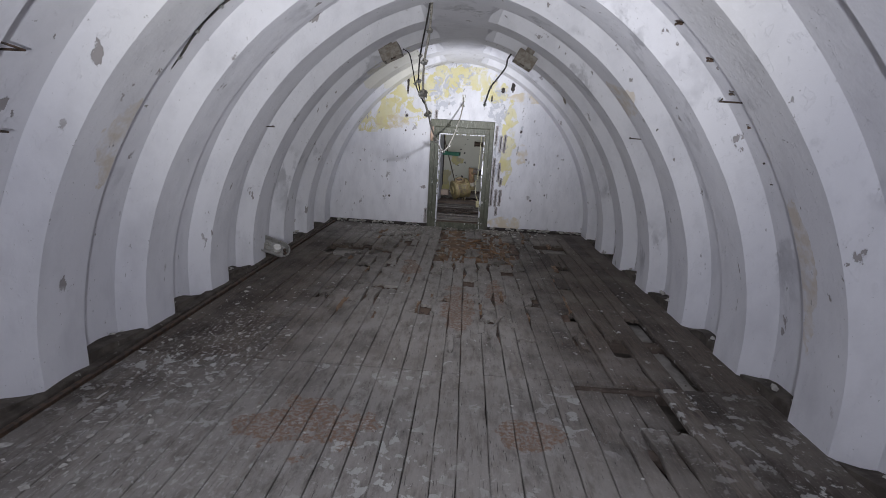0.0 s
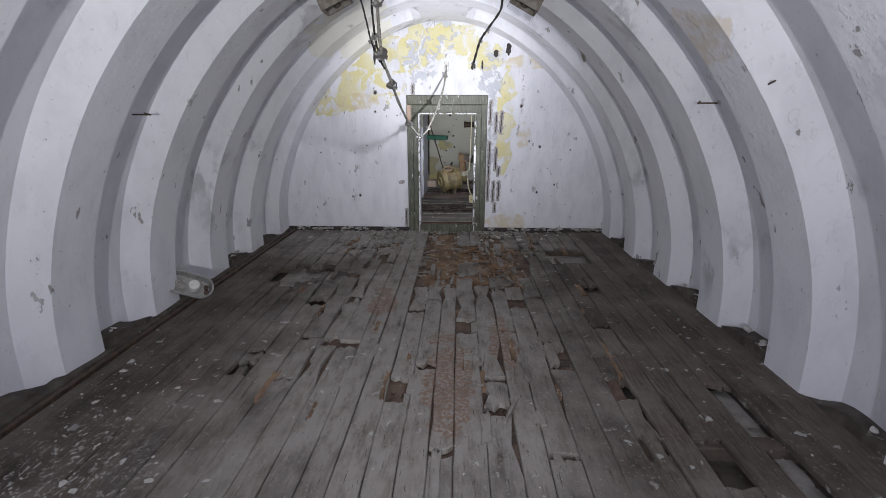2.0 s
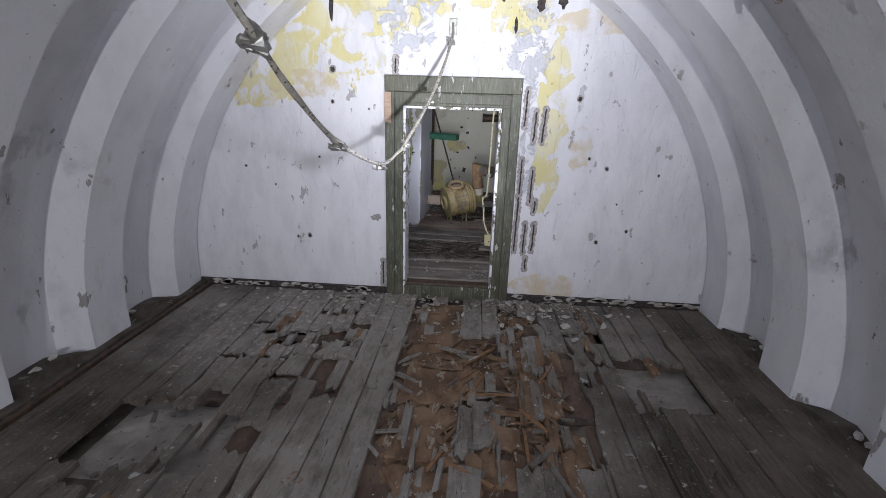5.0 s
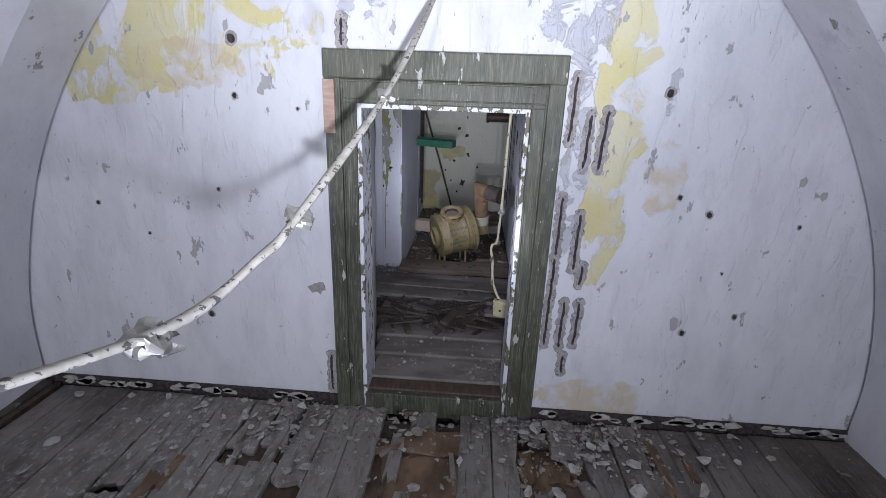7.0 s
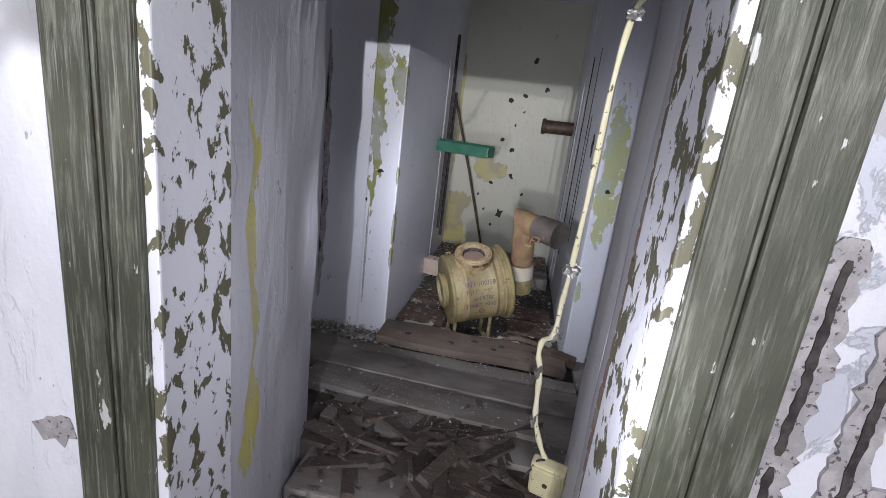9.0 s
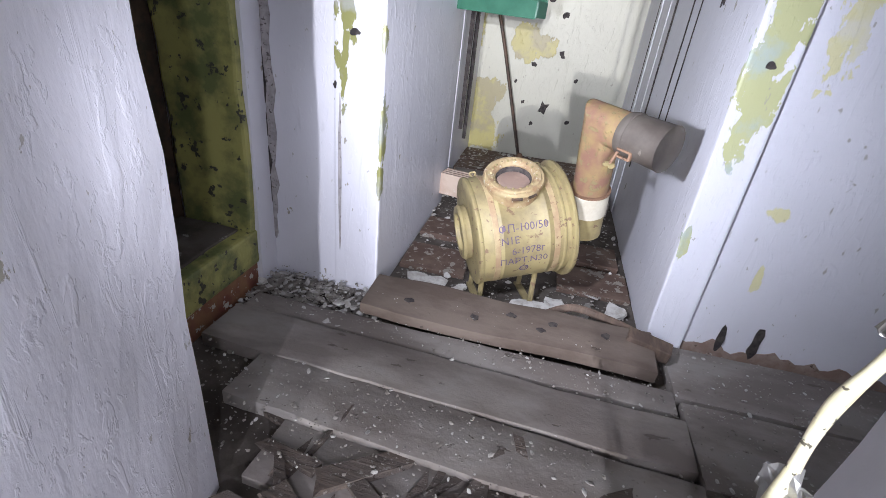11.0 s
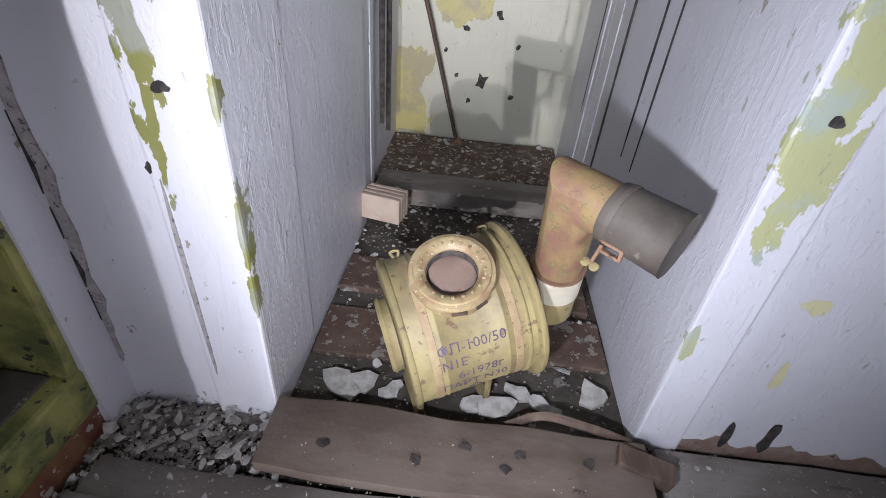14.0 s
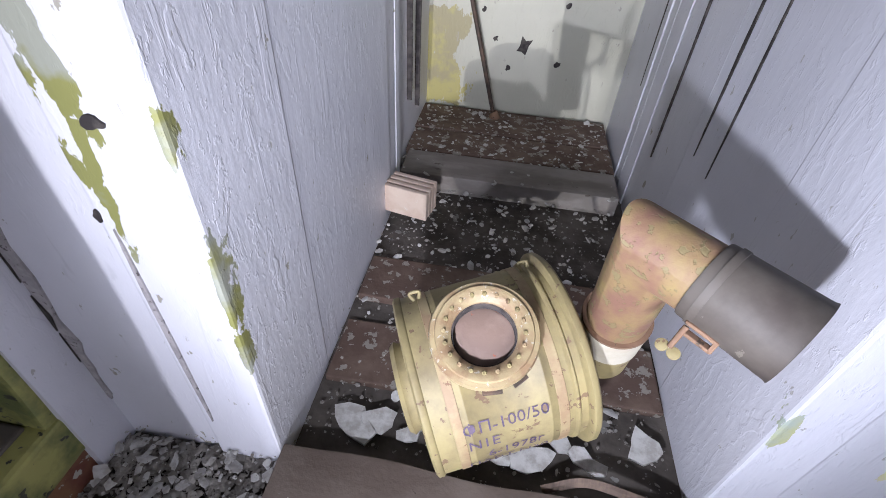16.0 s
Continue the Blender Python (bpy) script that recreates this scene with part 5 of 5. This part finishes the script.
for x0, x1, y0, y1 in ((-0.18, 0.10, 10.34, 10.56), (0.48, 0.775, 10.40, 10.62), (-0.18, 0.75, 10.66, 10.86), (-0.2, 0.75, 11.36, 11.56), (-0.22, 0.755, 11.58, 11.80), (-0.23, 0.755, 11.82, 12.10)):
    nb = thing("niche_board", "red-brown worn board strewn with plaster crumbs on the niche floor", "board", "niche floor boards")
    bm = bmesh.new()
    box(bm, x0, x1, y0, y1, 0.155, 0.19 + (0.055 if y0 > 11 else 0) + rng.uniform(0, 0.012), 0.006)
    part("board", bm, REDBRICK if y0 < 11 or y0 > 11.57 else BOARDS_X, nb)
for x, y, s in ((-0.06, 10.215, 0.065), (0.01, 10.235, 0.05), (0.70, 10.29, 0.05), (0.42, 10.21, 0.06), (0.34, 10.20, 0.04), (0.55, 10.22, 0.05), (0.48, 10.26, 0.05), (0.1, 10.22, 0.04)):
    ch = thing("plaster_fragment", "jagged white piece of fallen plaster on the niche floor", "plaster fragment", "fallen plaster")
    bm = ragged(bmesh.new(), 0, 0, s * 0.95, s * rng.uniform(0.5, 0.8), -0.006, 0.006, rng, 9, 0.5, "z")
    bmesh.ops.transform(bm, matrix=Matrix.Translation((x, y, 0.19 + s * 0.16)) @ pose(0, 0, 0, rng.uniform(4, 16), rng.uniform(-12, 12), rng.uniform(-40, 40)), verts=bm.verts)
    part("piece", bm, CHIP, ch)

# corridor boards, laid across
for x0, x1, y0, y1, skew, top in ((-0.56, 0.833, 9.79, 9.90, -1.0, 0.212), (-0.58, 0.838, 9.60, 9.785, -2.5, 0.222), (-0.38, 0.84, 9.41, 9.60, -4.0, 0.216), (-0.20, 0.80, 9.24, 9.42, -3.0, 0.195),
                              (0.836, 2.6, 9.86, 10.13, 0.5, 0.212), (0.845, 2.6, 9.55, 9.85, 0.5, 0.216), (0.85, 2.6, 9.26, 9.54, 0.5, 0.21)):
    nb = thing("corridor_board", "broad grey floorboard grimed with plaster dust", "floorboard", "corridor floorboards")
    bm = bmesh.new()
    cx, cy = (x0 + x1) / 2, (y0 + y1) / 2
    box(bm, x0 - cx, x1 - cx, y0 - cy + 0.004, y1 - cy - 0.004, -0.045, 0, 0.004)
    bmesh.ops.subdivide_edges(bm, edges=[e for e in bm.edges if e.calc_length() > 0.5], cuts=20)
    for v in bm.verts:
        v.co += Vector((0, 0.008 * noise.noise(v.co * 6 + Vector((cx * 9, cy * 7, 0))), 0.006 * noise.noise(v.co * 3 + Vector((cy * 5, 0, 0)))))
    bmesh.ops.transform(bm, matrix=Matrix.Translation((cx, cy, top)) @ pose(0, 0, 0, 0, 0, skew), verts=bm.verts)
    part("board", bm, BOARDS_X, nb, "", True, 30)

rng = random.Random(5)


def strewn(name, label, material, count, place, sizes, flat=0.5):
    bm = bmesh.new()
    verts, faces = [], []
    tmp = bmesh.new()
    bmesh.ops.create_icosphere(tmp, subdivisions=1, radius=1)
    base = [v.co.copy() for v in tmp.verts]
    tri = [[v.index for v in f.verts] for f in tmp.faces]
    tmp.free()
    bm.free()
    for i in range(count):
        x, y, z = place()
        s = rng.uniform(*sizes) * (0.4 + rng.random() ** 2)
        t = pose(0, 0, 0, rng.uniform(-25, 25), rng.uniform(-25, 25), rng.uniform(0, 360)).to_3x3()
        k = len(verts)
        d = Vector((s * rng.uniform(0.6, 1.3), s * rng.uniform(0.5, 1.0), s * flat * rng.uniform(0.4, 1)))
        for p in base:
            q = p * (rng.uniform(0.7, 1.15) if flat > 0.25 else rng.uniform(0.4, 1.25))
            verts.append(Vector((x, y, z + d.z * 0.6)) + t @ Vector((q.x * d.x, q.y * d.y, q.z * d.z)))
        faces += [[k + j for j in f] for f in tri]
    me = bpy.data.meshes.new(name)
    me.from_pydata(verts, [], faces)
    me.materials.append(material)
    ob = new(name, me)
    return tagged(ob, label, name.replace("_", " "), "", "stuff")


def in_rect(x0, x1, y0, y1, z):
    return lambda: (rng.uniform(x0, x1), rng.uniform(y0, y1), z)


strewn("plaster_rubble", "grey and white plaster crumbs heaped in the corridor corner", RUBBLE, 3600, lambda: (rng.uniform(-0.61, -0.12), 10.09 - abs(rng.gauss(0, 0.17)), 0.185), (0.002, 0.014), 0.35)
strewn("corner_flakes", "white plaster flakes among the corridor rubble", CHIP, 260, lambda: (rng.uniform(-0.60, -0.10), 10.08 - abs(rng.gauss(0, 0.2)), 0.205), (0.005, 0.026), 0.2)
strewn("plaster_crumbs", "fine plaster crumbs strewn over the corridor boards", CHIP, 700, in_rect(-0.55, 1.6, 9.3, 10.1, 0.216), (0.002, 0.009), 0.4)
strewn("corridor_grit", "grey grit and dust strewn over the corridor boards", RUBBLE, 5200, in_rect(-0.58, 1.6, 9.3, 10.12, 0.216), (0.001, 0.006), 0.4)
strewn("niche_crumbs", "white plaster crumbs strewn over the niche floor", CHIP, 420, lambda: (rng.uniform(-0.2, 0.76), 10.2 + 1.16 * rng.random() ** 0.5, 0.188), (0.002, 0.020), 0.3)
strewn("niche_grit", "grey grit and dust strewn over the niche floor", RUBBLE, 1600, in_rect(-0.2, 0.76, 10.15, 11.36, 0.188), (0.001, 0.009), 0.4)
strewn("back_crumbs", "white plaster crumbs on the boards by the back wall", CHIP, 520, in_rect(-0.22, 0.75, 11.36, 12.08, 0.251), (0.002, 0.018), 0.3)
strewn("plank_crumbs", "fine plaster crumbs lying on the loose plank", CHIP, 90, in_rect(-0.15, 0.75, 9.93, 10.07, 0.262), (0.001, 0.004))

# ---- the broken board floor of the vaulted room ----
bm = bmesh.new()
for y in (0.2, 1.3, 2.4, 3.1, 3.9, 4.7, 5.5, 6.05, 6.8, 7.52, 8.25):
    box(bm, -1.95, 2.5, y - 0.05, y + 0.05, -0.12, -0.034, 0.008)
floor = setting("floor", bm, JOIST, "grey wooden board floor, rotten and broken through in places")
rng = random.Random(31)
HOLES = ((1.96, 2.12, 3.62, 4.42, 0.05), (1.92, 2.10, 3.12, 3.54, 0.02), (1.26, 1.72, 2.5, 3.07, 0.10), (-1.42, -0.80, 6.08, 6.72, 0.10), (1.46, 1.97, 6.88, 7.50, 0.09),
         (0.07, 0.47, 6.1, 8.2, 0.10), (0.47, 1.15, 6.25, 7.62, 0.16), (-0.05, 0.12, 6.3, 7.3, 0.12), (-0.62, -0.24, 6.9, 7.2, 0.10), (-0.9, -0.6, 7.35, 7.6, 0.10), (0.72, 0.95, 7.7, 8.15, 0.10))


def jag(x0, x1, y, amp, k):
    return [(x0 + (x1 - x0) * i / k, y + (rng.uniform(-amp, amp) if amp else 0)) for i in range(k + 1)]


def floorboard(x0, x1, y0, y1, a0, a1, material, z=0.0, tilt=0.0):
    """One board with its ends broken by a0 and a1; thick, with worn long edges."""
    ends = jag(x0, x1, y0, a0, 5 if a0 else 1)
    far = jag(x0, x1, y1, a1, 5 if a1 else 1)
    n = max(2, int((y1 - y0) / 0.22))
    w = 0.0035
    left = [(x0 + rng.uniform(-w, w), y0 + (y1 - y0) * i / n) for i in range(1, n)]
    right = [(x1 + rng.uniform(-w, w), y0 + (y1 - y0) * i / n) for i in range(1, n)]
    if a0 or a1:
        # splits eaten into the sides near a broken end
        for row, s in ((left, 1), (right, -1)):
            for i in range(len(row)):
                near = min(row[i][1] - y0 if a0 else 9, y1 - row[i][1] if a1 else 9)
                if near < 0.45 and rng.random() < 0.42:
                    row[i] = (row[i][0] + s * rng.uniform(0.01, 0.3) * (x1 - x0), row[i][1])
    lo, hi = y0 + a0, y1 - a1
    outline = ends + [p for p in right if lo < p[1] < hi] + far[::-1] + [p for p in left[::-1] if lo < p[1] < hi]
    cx, cy = (x0 + x1) / 2, (y0 + y1) / 2
    bow = rng.uniform(-0.003, 0.003)
    k = len(outline)
    inset = 0.004
    top, rim, low = [], [], []
    for x, y in outline:
        zz = z + (x - cx) * tilt + bow * math.sin(y * 2.3) + 0.003 * noise.noise(Vector((x * 5, y * 2, 0)))
        top.append((x + (inset if x < cx else -inset), y + (inset if y < cy else -inset), zz))
        rim.append((x, y, zz - 0.005))
        low.append((x, y, zz - 0.032))
    me = bpy.data.meshes.new("floorboard")
    me.from_pydata(top + rim + low, [], [list(range(k)), [2 * k + i for i in range(k)][::-1]]
                   + [[k + i, k + (i + 1) % k, (i + 1) % k, i] for i in range(k)] + [[2 * k + i, 2 * k + (i + 1) % k, k + (i + 1) % k, k + i] for i in range(k)])
    me.materials.append(material)
    ob = new("floorboard", me)
    ob.parent = floor
    return ob


x = -1.915
while x < 2.48:
    w = rng.uniform(0.125, 0.185)
    x1 = min(x + w, 2.50)
    if 2.50 - x1 < 0.07:
        x1 = 2.50
    mid = (x + x1) / 2
    for y0, y1, material in ((-1.95, 3.09 + rng.uniform(-0.005, 0.005), BOARDS_NEAR), (3.10, 8.365, BOARDS)):
        gaps = []
        for hx0, hx1, hy0, hy1, am in HOLES:
            if hx0 - 0.02 < mid < hx1 + 0.02 and hy0 < y1 and hy1 > y0:
                gaps.append([max(hy0 + rng.uniform(-am, am), y0), min(hy1 + rng.uniform(-am, am), y1 - 0.12 if hy1 < y1 - 0.05 else y1 + 1)])
        if y0 > 3 and -1.0 < mid < 1.75 and not -0.26 < mid < -0.03:
            for i in range(rng.choice((2, 3, 4, 4))):
                g = rng.uniform(3.5, 7.9)
                gaps.append([g, g + (rng.uniform(0.02, 0.07) if rng.random() < 0.5 else rng.uniform(0.08, 0.28))])
        if y0 > 3 and -0.7 < mid < -0.3:
            g = rng.uniform(7.5, 7.95)
            gaps.append([g, g + rng.uniform(0.08, 0.2)])
        if y0 > 3 and -1.25 < mid < -0.25:
            for g in (rng.uniform(6.75, 7.2), rng.uniform(7.2, 7.9)):
                gaps.append([g, g + rng.uniform(0.015, 0.10)])
        gaps.sort()
        cuts, at, broken = [], y0, 0.0
        for g0, g1 in gaps:
            if g0 > at + 0.12:
                cuts.append((at, g0, broken, rng.uniform(0.01, 0.045)))
            if g1 > at:
                at, broken = g1, rng.uniform(0.01, 0.045)
        if at < y1 - 0.12:
            cuts.append((at, y1, broken, 0.0))
        for a, b, e0, e1 in cuts:
            short = b - a < 0.9 and (e0 or e1)
            lim = (b - a) * 0.3
            floorboard(x + 0.0022, x1 - 0.0022, a, b, min(e0, lim), min(e1, lim), material, rng.uniform(-0.004, 0.002) - (rng.uniform(0.0, 0.012) if short else 0), rng.uniform(-0.05, 0.05) if short else 0.0)
    x = x1

# grey boards lying a little lower, seen through the hole nearest the entrance
for i in range(3):
    floorboard(1.22 + i * 0.18, 1.39 + i * 0.18, 2.44, 3.09, 0.0, 0.0, BOARDS, -0.038 - 0.006 * i, 0.02)
# broken pieces fallen into the gaps
for i in range(190):
    cx, cy = rng.uniform(-1.1, 1.75), rng.uniform(3.5, 8.1)
    w, l = rng.uniform(0.025, 0.075), rng.uniform(0.05, 0.17)
    floorboard(cx - w / 2, cx + w / 2, cy - l, cy + l, l * 0.25, l * 0.25, ROTTEN if rng.random() < 0.3 else BOARDS, rng.uniform(-0.024, 0.010), rng.uniform(-0.35, 0.35))
# flat sheets of rotten brown wood where the top boards are gone
y = 6.02
while y < 8.2:
    l = rng.uniform(0.28, 0.55)
    floorboard(0.085, 0.46, y, min(y + l, 8.24), 0.02, 0.02, ROTTEN, -0.014 - rng.uniform(0, 0.012), rng.uniform(-0.02, 0.02))
    y += l + rng.uniform(0.01, 0.05)
for i in range(30):
    cx, cy = rng.uniform(0.48, 1.12), rng.uniform(6.3, 7.75)
    w, l = rng.uniform(0.08, 0.22), rng.uniform(0.07, 0.22)
    floorboard(cx - w / 2, cx + w / 2, cy - l, cy + l, l * 0.2, l * 0.2, ROTTEN if rng.random() < 0.6 else BOARDS, rng.uniform(-0.035, -0.008), rng.uniform(-0.12, 0.12))


def splinters(name, label, material, count, place, length, width, parent=None):
    verts, faces = [], []
    for i in range(count):
        x, y, z = place()
        a = rng.gauss(0, 0.55) + (math.pi / 2 if rng.random() < 0.25 else 0)
        l, w, h = rng.uniform(*length), rng.uniform(*width), rng.uniform(0.003, 0.010)
        t = Matrix.Translation((x, y, z + h)) @ pose(0, 0, 0, rng.uniform(-6, 6), rng.uniform(-15, 15), math.degrees(a))
        k = len(verts)
        for u, v in ((-w, -l), (w * 0.4, -l * 1.1), (w, l * 0.8), (-w * 0.2, l * 1.1)):
            for q in (-h, h):
                verts.append(t @ Vector((u * rng.uniform(0.7, 1.2), v * rng.uniform(0.8, 1.1), q)))
        faces += [[k, k + 2, k + 4, k + 6][::-1], [k + 1, k + 3, k + 5, k + 7]] + [[k + 2 * j, k + (2 * j + 2) % 8, k + (2 * j + 3) % 8, k + 2 * j + 1] for j in range(4)]
    me = bpy.data.meshes.new(name)
    me.from_pydata(verts, [], faces)
    me.materials.append(material)
    ob = new(name, me)
    if parent:
        ob.parent = parent
        return ob
    return tagged(ob, label, name.replace("_", " "), "", "stuff")


bm = bmesh.new()
bmesh.ops.create_grid(bm, x_segments=70, y_segments=120, size=1, matrix=Matrix.Translation((0.35, 5.75, -0.05)) @ Matrix.Diagonal((1.10, 2.3, 1, 1)))
for v in bm.verts:
    v.co.z = -0.042 + 0.014 * noise.noise(Vector((v.co.x * 8, v.co.y * 2.5, 0))) + 0.006 * noise.noise(v.co * 25)
tagged(part("under_boards", bm, BOARDS_DARK2, None), "brown crumbling wood showing under the broken boards", "rotten wood", "", "stuff")
bm = bmesh.new()
bmesh.ops.create_grid(bm, x_segments=60, y_segments=90, size=1, matrix=Matrix.Translation((0.52, 7.15, -0.05)) @ Matrix.Diagonal((0.70, 1.15, 1, 1)))
for v in bm.verts:
    q = min(1.0, (0.70 - abs(v.co.x - 0.52)) * 4, (1.15 - abs(v.co.y - 7.15)) * 4)
    v.co.z = -0.10 + q * (0.062 + 0.022 * noise.noise(Vector((v.co.x * 9, v.co.y * 3, 0))) + 0.012 * noise.noise(v.co * 30))
tagged(part("rotten_wood", bm, ROTTEN, None), "orange-brown rotten wood crumbling under the broken boards", "rotten wood", "", "stuff")
splinters("wood_splinters", "orange-brown splinters of rotten boards heaped in the broken floor", ROTTEN, 90, lambda: (rng.gauss(0.55, 0.32), rng.gauss(7.0, 0.42), rng.uniform(-0.045, -0.02)), (0.03, 0.13), (0.006, 0.03))
splinters("grey_splinters", "grey splinters of broken floorboards lying about", BOARDS, 80, lambda: (rng.gauss(0.4, 0.6), rng.uniform(4.0, 8.1), rng.uniform(-0.035, 0.0)), (0.03, 0.13), (0.005, 0.02))
splinters("pale_splinters", "orange splinters among the rotten wood", FRESH, 14, lambda: (rng.gauss(0.6, 0.3), rng.gauss(6.95, 0.35), -0.015), (0.05, 0.15), (0.006, 0.016))
threshold = bpy.data.objects["floor_threshold"]
for i in range(90):
    splinters("board_fragment", "", BOARDS_DARK, 1, lambda: (rng.uniform(-0.15, 0.55), rng.uniform(9.05, 9.45), rng.uniform(0.15, 0.20)), (0.05, 0.16), (0.01, 0.045), threshold)
strewn("floor_flakes", "white paint and plaster flakes scattered over the floorboards", CHIP, 480, lambda: (rng.uniform(-1.9, 2.4), rng.uniform(0.8, 8.3), 0.001), (0.003, 0.013), 0.25)
strewn("large_flakes", "large fallen whitewash flakes on the boards along the wall", CHIP, 320, lambda: (min(-0.3, -1.85 + abs(rng.gauss(0, 0.6))), rng.uniform(1.1, 4.6), 0.0), (0.008, 0.03), 0.08)
strewn("wall_foot_rubble", "plaster rubble heaped against the end wall beside the doorway", RUBBLE, 900, lambda: (rng.choice((rng.gauss(-0.35, 0.3), rng.gauss(0.95, 0.3))), 8.37 - abs(rng.gauss(0, 0.2)), 0.0), (0.005, 0.028), 0.35)
strewn("wall_foot_flakes", "flat white whitewash flakes fallen along the foot of the end wall", CHIP, 260, lambda: (rng.choice((rng.gauss(-0.55, 0.5), rng.gauss(1.15, 0.4))), 8.35 - abs(rng.gauss(0, 0.28)), 0.004), (0.010, 0.045), 0.10)
for x0, x1, y0, y1 in ((-1.46, -0.76, 5.95, 6.8), (1.42, 2.0, 6.78, 7.58), (1.88, 2.14, 3.06, 4.48)):
    bm = bmesh.new()
    bmesh.ops.create_grid(bm, x_segments=24, y_segments=30, size=1, matrix=Matrix.Translation(((x0 + x1) / 2, (y0 + y1) / 2, 0)) @ Matrix.Diagonal(((x1 - x0) / 2, (y1 - y0) / 2, 1, 1)))
    for v in bm.verts:
        v.co.z = -0.092 + 0.010 * noise.noise(v.co * 7) + 0.005 * noise.noise(v.co * 26)
    tagged(part("hole_bed", bm, DUST, None), "grey dusty ground under the broken floor", "dusty ground", "", "stuff")
strewn("hole_dust", "grey rubble at the bottom of the floor's holes", RUBBLE, 130, lambda: rng.choice(((rng.uniform(-1.42, -0.8), rng.uniform(6.0, 6.75), -0.09), (rng.uniform(1.46, 1.97), rng.uniform(6.85, 7.5), -0.09), (rng.uniform(1.92, 2.12), rng.uniform(3.1, 4.4), -0.09))), (0.004, 0.022), 0.3)
strewn("threshold_crumbs", "plaster crumbs lying on the threshold planks", CHIP, 160, lambda: (rng.uniform(-0.1, 0.62), rng.uniform(8.55, 9.3), 0.125 + rng.uniform(0, 0.03)), (0.004, 0.018), 0.4)
strewn("threshold_rubble", "grey plaster rubble heaped in the corner of the doorway floor", RUBBLE, 260, lambda: (0.63 - abs(rng.gauss(0, 0.09)), rng.uniform(8.48, 8.85), 0.122), (0.004, 0.020), 0.35)
